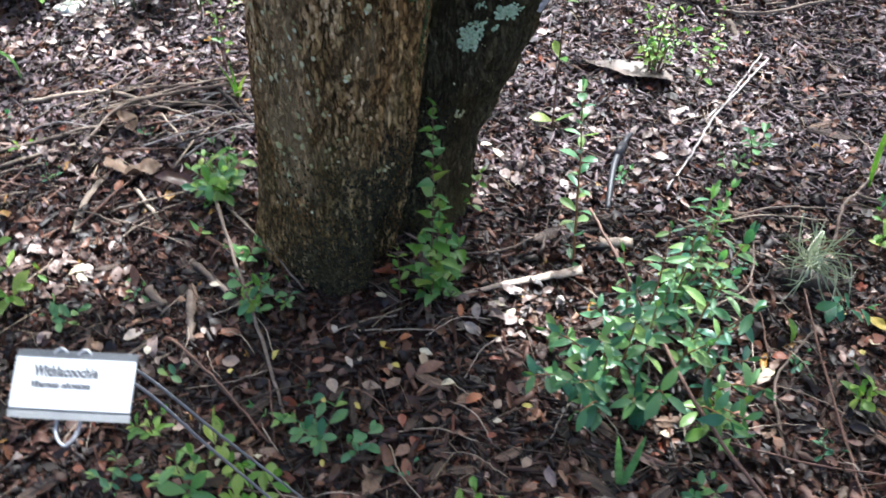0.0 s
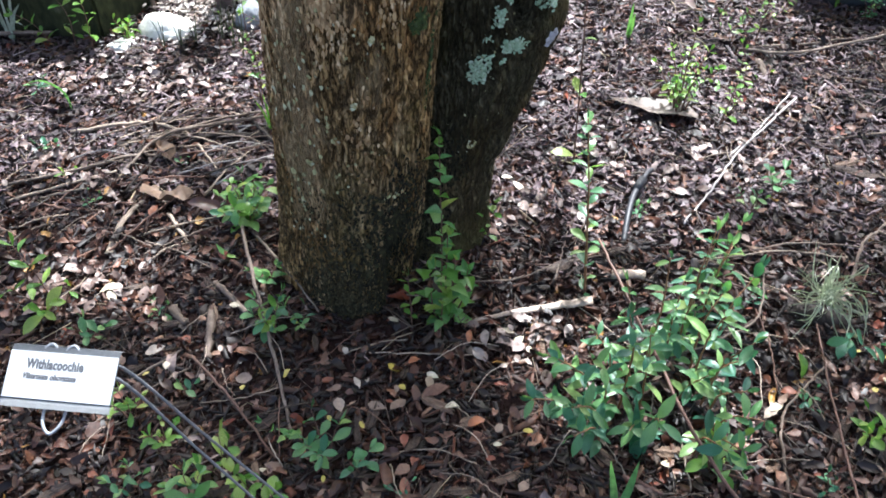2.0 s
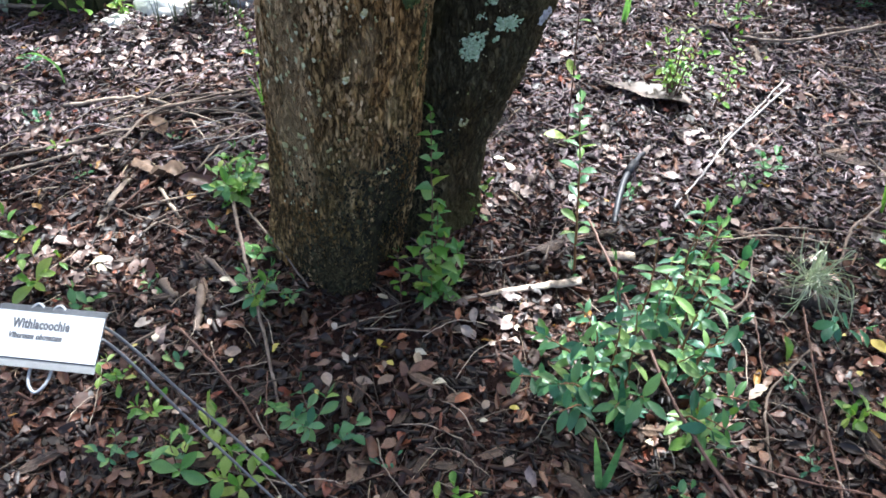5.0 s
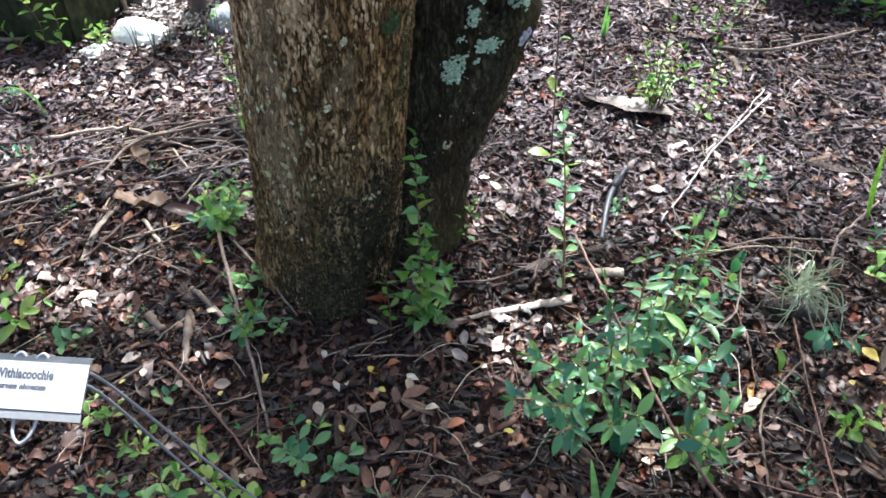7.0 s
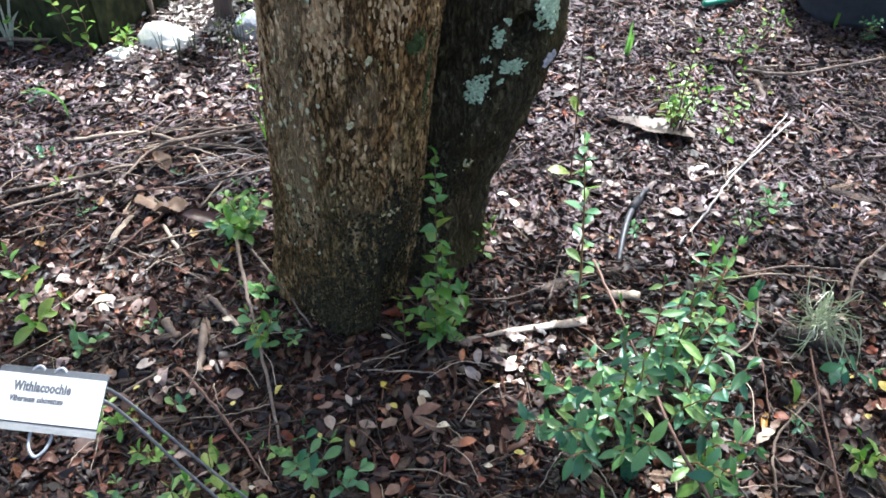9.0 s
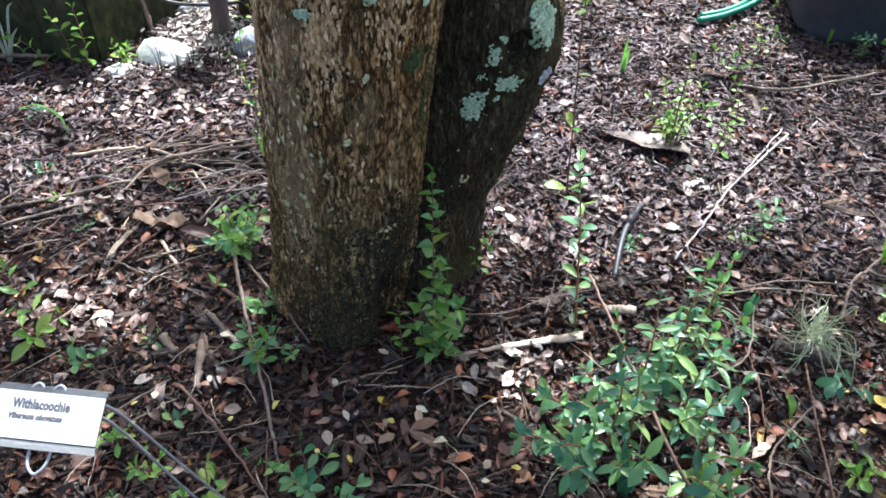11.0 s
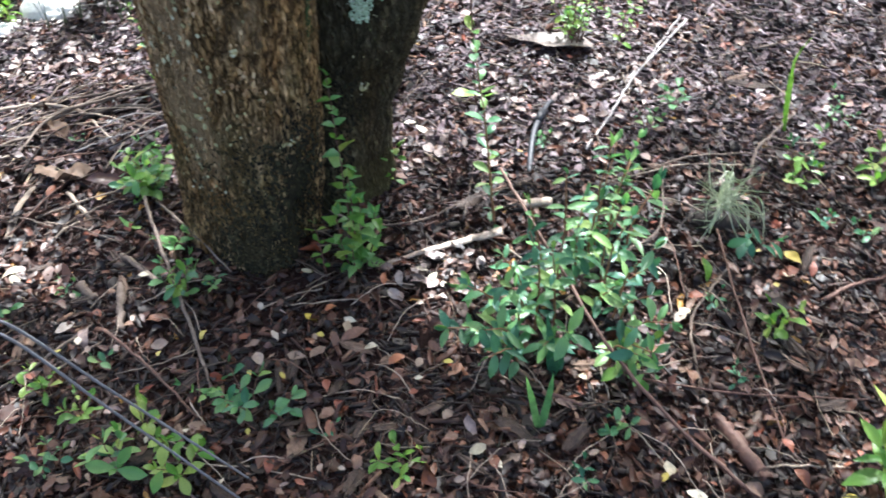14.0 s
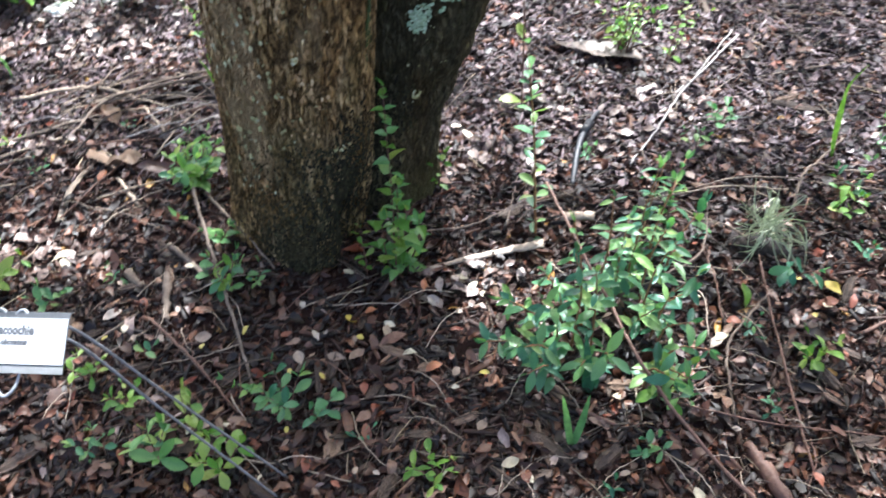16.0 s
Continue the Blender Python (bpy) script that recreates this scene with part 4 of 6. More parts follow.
BUSH = (0.40, 0.985)
plant("bush", *BUSH, rel(BUSH, *[(BUSH[0] + (x - BUSH[0]) * 1.12, y, z * 1.06) for x, y, z in ( (0.345, 1.06, 0.17), (0.455, 1.09, 0.15), (0.52, 1.215, 0.13), (0.49, 1.195, 0.19), (0.30, 0.94, 0.17), (0.33, 0.885, 0.27), (0.26, 0.835, 0.12),
      (0.275, 0.785, 0.12), (0.475, 0.80, 0.10), (0.46, 0.93, 0.11), (0.52, 0.99, 0.09), (0.42, 1.04, 0.20), (0.48, 1.05, 0.17), (0.35, 0.82, 0.10), (0.54, 1.27, 0.14), (0.56, 1.17, 0.12), (0.47, 1.14, 0.22),
      (0.25, 0.90, 0.15), (0.24, 0.96, 0.09), (0.22, 0.86, 0.10), (0.27, 0.82, 0.14), (0.50, 0.82, 0.08), (0.53, 0.86, 0.10), (0.29, 0.86, 0.20), (0.38, 0.80, 0.15), (0.50, 0.88, 0.14), (0.51, 0.94, 0.18), (0.36, 0.88, 0.24), (0.39, 1.02, 0.26), (0.48, 0.98, 0.21))], near=0.62, bow=0.74),
      "mixed", "dense glossy green bush with drooping oval leaves", "bush", leaf=0.039, gap=0.025, seed=3, bare=0.22, radius=0.0021, top=0.9, droop=0.8, material=ORANGETWIG)
plant("seedling", 0.485, 0.835, sprouts(0, 0, 4, 0.05, 0.09, 44), "fresh", "bright broad-leaved seedling before the bush", "seedling", "seedlings in the bed", leaf=0.046, gap=0.028, seed=44, bare=0.4, droop=0.6)
plant("bush_shoots", 0.47, 1.12, [[(0, 0, -0.005), (0.0, -0.02, 0.06), (-0.01, -0.05, 0.11)], [(0.02, 0.02, -0.005), (0.05, 0.05, 0.06), (0.06, 0.10, 0.13)], [(-0.03, -0.03, -0.005), (-0.05, -0.09, 0.08), (-0.03, -0.13, 0.13)]],
      "green", "bright green shoots growing up through the bush", "shrub", leaf=0.036, gap=0.02, seed=4, bare=0.2, top=0.8)
plant("sapling", 0.287, 1.19, [[(0, 0, -0.01), (-0.014, 0.03, 0.19), (-0.034, 0.03, 0.38)]], "green", "slender sapling with paired leaves on a red stem", "sapling", leaf=0.036, gap=0.026, seed=6, bare=0.05, radius=0.0026, top=0.75, material=ORANGETWIG)
plant("sapling", 0.262, 1.62, [[(0, 0, -0.01), (-0.005, 0.01, 0.2), (-0.012, 0.0, 0.42), (-0.012, -0.02, 0.62)]], "lime", "tall thin sapling with few lime leaves", "sapling", leaf=0.048, gap=0.13, seed=8, bare=0.05, radius=0.0022, top=0.9)
plant("trunk_sprout", 0.022, 1.112, [[(0, 0, -0.01), (0.004, 0.0, 0.2), (0.0, 0.012, 0.405)], [(0.0, 0, -0.01), (0.02, -0.015, 0.08), (0.03, -0.02, 0.17)], [(-0.005, 0, -0.01), (-0.012, -0.02, 0.06), (-0.015, -0.025, 0.15)],
      [(0.02, 0, -0.01), (0.045, 0.0, 0.07), (0.05, 0.0, 0.13)], [(0.0, -0.01, -0.01), (0.008, -0.04, 0.05), (0.01, -0.05, 0.09)], [(0.01, 0, -0.01), (0.012, -0.01, 0.1), (0.016, -0.012, 0.22)]],
      "sprout", "leafy green sprout against the foot of the trunk", "sprout", leaf=0.036, gap=0.024, seed=9, bare=0.12, radius=0.0018, top=0.8)
plant("pale_sprout", -0.028, 1.085, [[(0, 0, -0.01), (0.0, 0.0, 0.06), (-0.004, 0.005, 0.125)]], "lime", "small pale yellow-green sprout by the trunk", "sprout", leaf=0.026, gap=0.03, seed=10, bare=0.3, top=0.9)
plant("sprout", 0.085, 1.33, [[(0, 0, -0.01), (0.01, 0, 0.05), (0.02, 0.0, 0.10)], [(-0.01, 0, -0.01), (-0.02, -0.01, 0.05), (-0.02, -0.02, 0.09)]], "lime", "small sprout behind the leaning stem", "sprout", leaf=0.026, gap=0.025, seed=11)
plant("shrub", -0.405, 1.325, sprouts(0, 0, 11, 0.062, 0.12, 12), "fresh", "low bright green shrub beside the trunk", leaf=0.037, gap=0.02, seed=12, bare=0.25)
plant("seedling", -0.69, 1.04, [[(0, 0, -0.01), (-0.03, 0.02, 0.07), (-0.06, 0.03, 0.14)], [(0, 0, -0.01), (0.03, 0.0, 0.05), (0.05, -0.01, 0.09)], [(0, 0, -0.01), (-0.01, -0.03, 0.04), (0.01, -0.05, 0.06)], [(0, 0, -0.01), (-0.05, -0.01, 0.05), (-0.08, -0.02, 0.1)]],
      "lime", "broad-leaved green seedling on the litter", "seedling", "seedlings in the bed", leaf=0.052, gap=0.032, seed=13, bare=0.45)
SEEDLINGS = (  # x, y, stems, spread, height, leaf kind, leaf length
    (-0.49, 1.045, 3, 0.03, 0.035, "green", 0.026), (-0.60, 0.985, 4, 0.04, 0.05, "green", 0.034), (-0.275, 1.03, 6, 0.055, 0.085, "fresh", 0.037), (-0.32, 1.15, 3, 0.03, 0.05, "round", 0.030), (-0.225, 1.055, 3, 0.035, 0.06, "fresh", 0.032),
    (-0.43, 1.215, 1, 0.01, 0.03, "round", 0.03), (-0.12, 0.785, 4, 0.055, 0.08, "green", 0.040), (-0.20, 0.815, 3, 0.035, 0.05, "round", 0.024), (-0.06, 0.765, 3, 0.045, 0.06, "green", 0.040), (0.008, 0.735, 2, 0.02, 0.03, "deep", 0.02),
    (-0.46, 0.825, 4, 0.035, 0.08, "lime", 0.026), (-0.38, 0.775, 4, 0.035, 0.07, "lime", 0.026), (-0.27, 0.735, 4, 0.05, 0.08, "lime", 0.042), (-0.31, 0.69, 4, 0.045, 0.07, "fresh", 0.044), (-0.20, 0.68, 4, 0.04, 0.07, "lime", 0.044),
    (-0.40, 0.69, 4, 0.04, 0.05, "green", 0.03), (-0.38, 0.88, 2, 0.02, 0.05, "green", 0.03), (0.755, 0.935, 4, 0.03, 0.055, "lime", 0.038), (0.655, 0.985, 4, 0.025, 0.035, "deep", 0.022), (0.66, 0.82, 4, 0.025, 0.04, "deep", 0.024),
    (0.965, 1.13, 3, 0.025, 0.06, "deep", 0.024), (0.885, 1.27, 4, 0.045, 0.10, "lime", 0.032), (0.89, 1.315, 3, 0.04, 0.12, "green", 0.03), (1.045, 1.28, 5, 0.065, 0.11, "lime", 0.042), (1.02, 1.49, 4, 0.05, 0.08, "green", 0.026), (0.90, 1.17, 3, 0.02, 0.05, "deep", 0.026),
    (0.126, 0.67, 4, 0.035, 0.07, "lime", 0.032), (0.457, 0.735, 4, 0.03, 0.05, "green", 0.03), (0.69, 1.54, 4, 0.05, 0.07, "green", 0.036), (0.625, 1.46, 3, 0.04, 0.08, "green", 0.026), (0.40, 1.44, 3, 0.02, 0.05, "green", 0.02), (0.60, 1.20, 2, 0.02, 0.05, "deep", 0.026),
    (-0.945, 1.52, 3, 0.025, 0.03, "deep", 0.036), (-0.85, 1.43, 2, 0.03, 0.02, "lime", 0.04), (-0.76, 1.34, 3, 0.025, 0.04, "green", 0.018), (-0.62, 1.50, 2, 0.02, 0.04, "green", 0.018), (0.39, 0.66, 3, 0.03, 0.04, "deep", 0.024), (-1.08, 1.75, 2, 0.03, 0.05, "deep", 0.035))
for i, (x, y, count, spread, tall, kind, leaf) in enumerate(SEEDLINGS):
    words = {"green": "small green seedling in the leaf litter", "lime": "small yellow-green seedling in the leaf litter", "deep": "small dark green seedling in the leaf litter", "round": "small round-leaved seedling in the litter", "fresh": "fresh yellow-green seedling in the litter"}[kind]
    plant("seedling", x, y, sprouts(0, 0, count, spread, tall, 50 + i), kind, words, "seedling", "seedlings in the bed", leaf=leaf, gap=0.026, seed=50 + i, bare=0.5, radius=0.0013)
plant("drooping_seedling", 0.735, 1.095, [[(0, 0, -0.01), (-0.005, -0.01, 0.06), (-0.012, -0.03, 0.085)], [(0, 0, -0.01), (0.02, -0.01, 0.05), (0.04, -0.02, 0.07)]], "deep", "seedling with drooping dull green leaves", "seedling", leaf=0.045, gap=0.02, seed=90, bare=0.7, droop=1.3)
plant("broad_leaved_plant", 0.820, 0.638, sprouts(0, 0, 5, 0.05, 0.12, 91), "broad", "bright lime plant with long pointed leaves", "plant", leaf=0.064, gap=0.022, seed=91, bare=0.5, radius=0.0028, droop=0.1, top=0.85, material=GREENSTEM)
plant("sapling", 0.508, 1.842, sprouts(0, 0, 9, 0.085, 0.19, 103) + [[(0, 0, -0.01), (0.0, 0.0, 0.12), (0.008, 0.01, 0.24)]], "lime", "bushy young sapling behind a large dry leaf", "sapling", "saplings behind the tree", leaf=0.029, gap=0.022, seed=103, bare=0.35, radius=0.0024)
for x, y, tall, seed, kind in ((0.60, 1.80, 0.20, 104, "lime"), (0.645, 1.90, 0.16, 105, "lime"), (0.74, 2.2, 0.22, 106, "lime"), (0.786, 2.33, 0.15, 107, "lime"),
                               (0.66, 2.25, 0.12, 108, "lime"), (-0.50, 1.75, 0.40, 109, "lime"), (-0.56, 1.98, 0.22, 110, "lime"), (-0.48, 1.93, 0.16, 111, "lime"), (0.30, 2.6, 0.2, 112, "lime"), (0.62, 2.62, 0.22, 113, "lime"), (0.45, 2.68, 0.18, 114, "lime")):
    r = random.Random(seed)
    plant("sapling", x, y, [[(0, 0, -0.01), (r.uniform(-0.02, 0.02), 0, tall * 0.5), (r.uniform(-0.03, 0.03), 0.01, tall)], [(0, 0, -0.01), (r.uniform(-0.05, 0.05), -0.01, tall * 0.4), (r.uniform(-0.07, 0.07), -0.02, tall * 0.65)]],
          kind, "thin sapling with sparse lime leaves", "sapling", "saplings behind the tree", leaf=0.024, gap=0.035, seed=seed, bare=0.25, radius=0.0016)
plant("paired_leaf_plant", 1.165, 2.345, [[(0, 0, -0.01), (-0.025, 0.0, 0.1), (-0.055, 0.0, 0.215)]], "lime", "upright plant with paired yellow-green leaves", "plant", leaf=0.038, gap=0.0155, seed=120, bare=0.12, top=0.75, ranked=True)
plant("pale_seedling", 1.066, 2.355, sprouts(0, 0, 4, 0.035, 0.09, 121), "green", "pale-tipped seedling by the tub", "seedling", leaf=0.024, gap=0.016, seed=121)
plant("vine", -1.09, 1.97, [[(0, 0, -0.01), (0.01, 0, 0.1), (-0.02, 0.0, 0.17)], [(0.05, 0, -0.01), (0.06, 0, 0.1), (0.05, 0.01, 0.19)], [(-0.05, 0, -0.01), (-0.08, -0.02, 0.08), (-0.13, -0.02, 0.11)]],
      "lime", "thin vine climbing before the dark boards", "vine", leaf=0.04, gap=0.03, seed=122, bare=0.3, radius=0.0014)
plant("pale_seedling", -0.965, 2.03, sprouts(0, 0, 4, 0.04, 0.08, 123), "lime", "pale sunlit seedling beside the rock", "seedling", leaf=0.03, gap=0.02, seed=123)


def blade_mesh(points, wide, material, name="blade"):
    path = bend(points, 6)
    bm = bmesh.new()
    rows = []
    n = len(path)
    d0 = (path[-1] - path[0]).normalized()
    side = d0.cross(Vector((0.3, 1, 0.1))).normalized()
    for i, p in enumerate(path):
        s = i / (n - 1)
        w = wide / 2 * min(1.0, 0.55 + 2 * s) * (1 - s ** 3) + 0.0002
        d = (path[min(i + 1, n - 1)] - path[max(i - 1, 0)]).normalized()
        dip = side.cross(d) * w * 0.35
        rows.append([bm.verts.new(p - side * w), bm.verts.new(p + dip), bm.verts.new(p + side * w)])
    for a, b in zip(rows, rows[1:]):
        for k in range(2):
            bm.faces.new((a[k], a[k + 1], b[k + 1], b[k]))
    return bm


def tuft(name, x, y, blades, wide, material, label, category="grass", group=""):
    ob = thing(name, x, y, height(x, y), label, category, group)
    for pts in blades:
        part("blade", blade_mesh([(0, 0, -0.005), *pts], wide, material), material, ob)
    return ob


tuft("iris_shoot", 0.336, 0.742, [[(-0.012, 0.004, 0.07), (-0.024, 0.006, 0.135)], [(0.010, 0.004, 0.07), (0.016, 0.01, 0.135)]], 0.012, GREEN, "young strap-leaved shoot with two blades", "shoot")
tuft("strap_plant", 0.365, 0.845, [[(-0.005, 0.0, 0.07), (-0.012, 0.02, 0.13)], [(0.012, 0.0, 0.07), (0.028, 0.0, 0.14)], [(0.0, -0.01, 0.05), (0.005, -0.03, 0.10)]], 0.017, DEEP, "strap-leaved green plant under the bush", "plant")
tuft("grass_blade", 0.915, 1.465, [[(-0.020, -0.006, 0.09), (-0.03, -0.012, 0.16)], [(-0.018, -0.006, 0.12), (-0.028, -0.012, 0.19), (-0.005, -0.012, 0.245)]], 0.0055, LIME, "tall bright green grass blade", "grass")
tuft("grass_blade", 0.399, 2.19, [[(0.002, 0, 0.05), (0.004, 0.0, 0.11)], [(0.008, 0, 0.04), (0.012, 0.0, 0.08)]], 0.011, SOFT, "short lit grass blades behind the tree", "grass")
tuft("grass_blade", 1.0, 2.44, [[(0.002, 0, 0.05), (0.004, 0.0, 0.11)]], 0.010, LIME, "single yellowish blade beside the tub", "grass")
tuft("grass_blade", -0.965, 1.685, [[(0.0, -0.01, 0.06), (-0.04, -0.02, 0.095), (-0.09, -0.02, 0.08)]], 0.012, GREEN, "arching grass blade on the mulch", "grass")
tuft("grass_blade", -0.455, 1.66, [[(-0.01, 0, 0.05), (-0.03, 0.0, 0.09)], [(0.0, 0, 0.05), (-0.01, 0.01, 0.1)], [(0.012, 0, 0.04), (0.03, 0.0, 0.07)]], 0.008, LIME, "few grass blades behind the trunk foot", "grass")
for x, y, h in ((-0.80, 2.00, 0.15), (-0.845, 1.99, 0.14), (-0.77, 2.03, 0.12), (-0.70, 2.05, 0.17), (-0.62, 1.98, 0.20), (-0.66, 2.02, 0.15)):
    tuft("grass_blade", x, y, [[(0.004, 0, h * 0.5), (-0.006, 0.0, h)], [(0.010, 0, h * 0.5), (0.018, 0.0, h * 0.95)], [(-0.008, 0, h * 0.5), (-0.022, 0.0, h * 0.7)]], 0.0028, GREENSTEM, "upright grass blades before the rock", "grass", "grass before the rock")

# the grey air plant on its piece of log
AIR = pieces("grey_green_blade", [(0.0, (0.35, 0.40, 0.28)), (0.5, (0.47, 0.50, 0.37)), (1.0, (0.58, 0.59, 0.46))], rough=0.7, by="object", grain_scale=120, passing=0.15)
air = thing("air_plant", 0.71, 1.18, 0.055, "wiry grey-green air plant on a rotten log", "air plant")
r = random.Random(4)
for k in range(105):
    a, e = r.uniform(0, 2 * math.pi), r.uniform(-0.8, 1.3)
    L = r.uniform(0.03, 0.065) if k % 3 else r.uniform(0.07, 0.115)
    d = Vector((math.cos(a) * math.cos(e), math.sin(a) * math.cos(e), math.sin(e)))
    bow = Vector((r.uniform(-1, 1), r.uniform(-1, 1), r.uniform(-1, 1))) * L * 0.28
    at = Vector((r.uniform(-0.012, 0.012), r.uniform(-0.012, 0.012), r.uniform(0, 0.02)))
    part("blade", blade_mesh([at, at + d * L * 0.5 + bow, at + d * L - bow * 0.6 - Vector((0, 0, 0.2 * L))], 0.0026, AIR), AIR, air)

# ---- sticks, bark and single leaves ----
stick("stick", [on_bed(0.084, 1.10, 0.012), on_bed(0.16, 1.124, 0.016), on_bed(0.235, 1.148, 0.016), on_bed(0.30, 1.165, 0.018)], 0.0035, 0.0110, SPLIT, "split pale stick lying on the litter", "stick", lumps=0.05, flat=0.42, sides=9)
stick("stick", [on_bed(0.335, 1.247, 0.012), on_bed(0.40, 1.252, 0.014)], 0.010, 0.011, SPLIT, "short pale broken stick", "stick", lumps=0.35, flat=0.7)
stick("stick", [on_bed(0.485, 1.405, 0.02), on_bed(0.565, 1.548, 0.02), on_bed(0.63, 1.675, 0.02), on_bed(0.80, 1.925, 0.015)], 0.0021, 0.0027, GREYSTICK, "long straight pale twig on the mulch", "twig", "pale twigs")
stick("stick", [on_bed(0.60, 1.655, 0.012), on_bed(0.70, 1.80, 0.012), on_bed(0.79, 1.95, 0.012)], 0.0026, 0.002, GREYSTICK, "pale twig lying beside a longer one", "twig", "pale twigs")
stick("stem", [(0.296, 1.19, 0.15), (0.345, 1.05, 0.145), (0.44, 0.83, 0.10), (0.53, 0.72, 0.045), on_bed(0.64, 0.615, 0.01)], 0.0026, 0.0032, REDTWIG, "long bare brown stem leaning through the bush", "stem")
stick("twig", [(0.44, 1.015, 0.06), (0.51, 1.04, 0.085), (0.562, 1.075, 0.09), (0.58, 1.12, 0.10), (0.588, 1.18, 0.12)], 0.0019, 0.0014, STICK, "bowed pale twig at the bush", "twig")
stick("twig", [on_bed(0.345, 0.80, 0.02), on_bed(0.405, 0.775, 0.02)], 0.0035, 0.0035, REDTWIG, "short cut brown twig on the litter", "twig")
stick("twig", [on_bed(0.688, 1.13, 0.05), on_bed(0.692, 0.93, 0.03), on_bed(0.70, 0.715, 0.012)], 0.0018, 0.0023, REDTWIG, "thin straight red-brown stalk", "twig")
stick("twig", [on_bed(0.60, 0.80, 0.006), on_bed(0.60, 0.87, 0.012), on_bed(0.612, 0.95, 0.015), on_bed(0.655, 1.01, 0.02), on_bed(0.692, 1.05, 0.03)], 0.0028, 0.0018, STICK, "curling grey twig on the litter", "twig")
stick("bark_piece", [on_bed(0.608, 0.755, 0.010), on_bed(0.628, 0.71, 0.014), on_bed(0.657, 0.645, 0.012)], 0.010, 0.012, REDTWIG, "brown piece of fallen branch", "branch piece", lumps=0.3)
stick("bark_piece", [on_bed(0.68, 0.762, 0.008), on_bed(0.645, 0.715, 0.010)], 0.007, 0.005, STICK, "grey forked bit of branch", "branch piece", lumps=0.3)
stick("twig", [on_bed(0.50, 0.825, 0.02), on_bed(0.66, 0.79, 0.018), on_bed(0.85, 0.78, 0.012)], 0.0018, 0.0014, REDTWIG, "thin dark twig lying level", "twig")
stick("twig", [on_bed(0.64, 0.665, 0.01), on_bed(0.70, 0.668, 0.012), on_bed(0.79, 0.66, 0.01)], 0.002, 0.0018, PALEWOOD, "thin pale twig on the mulch", "twig")
stick("twig", [on_bed(0.845, 0.99, 0.008), on_bed(0.91, 1.02, 0.012), on_bed(0.985, 1.042, 0.01)], 0.004, 0.0025, REDTWIG, "reddish stick among the leaves", "twig")
stick("stem", [on_bed(-0.43, 1.36, 0.02), on_bed(-0.395, 1.26, 0.045), on_bed(-0.335, 1.13, 0.05), on_bed(-0.26, 0.98, 0.035), on_bed(-0.18, 0.81, 0.008)], 0.0042, 0.0028, STICK, "long bare grey-brown stem lying by the trunk", "stem")
stick("stem", [on_bed(-0.40, 1.30, 0.012), on_bed(-0.30, 1.19, 0.03), on_bed(-0.20, 1.08, 0.02)], 0.003, 0.002, STICK, "thin bare stem crossing the trunk foot", "stem")
stick("stem", [on_bed(-0.40, 0.955, 0.012), on_bed(-0.30, 0.865, 0.03), on_bed(-0.20, 0.775, 0.012)], 0.0026, 0.002, REDTWIG, "thin brown stem among seedlings", "stem")
stick("stick", [on_bed(-0.42, 1.14, 0.008), on_bed(-0.36, 1.09, 0.012), on_bed(-0.30, 1.035, 0.01)], 0.006, 0.005, STICK, "short weathered stick on the litter", "stick", lumps=0.25)
stick("stick", [on_bed(-0.405, 1.075, 0.008), on_bed(-0.385, 1.01, 0.01), on_bed(-0.372, 0.955, 0.008)], 0.009, 0.007, STICK, "grey split wood chip on the litter", "wood chip", lumps=0.3)
stick("stick", [on_bed(-0.48, 1.07, 0.008), on_bed(-0.44, 1.03, 0.01)], 0.009, 0.007, STICK, "grey rounded wood chip on the litter", "wood chip", lumps=0.3)
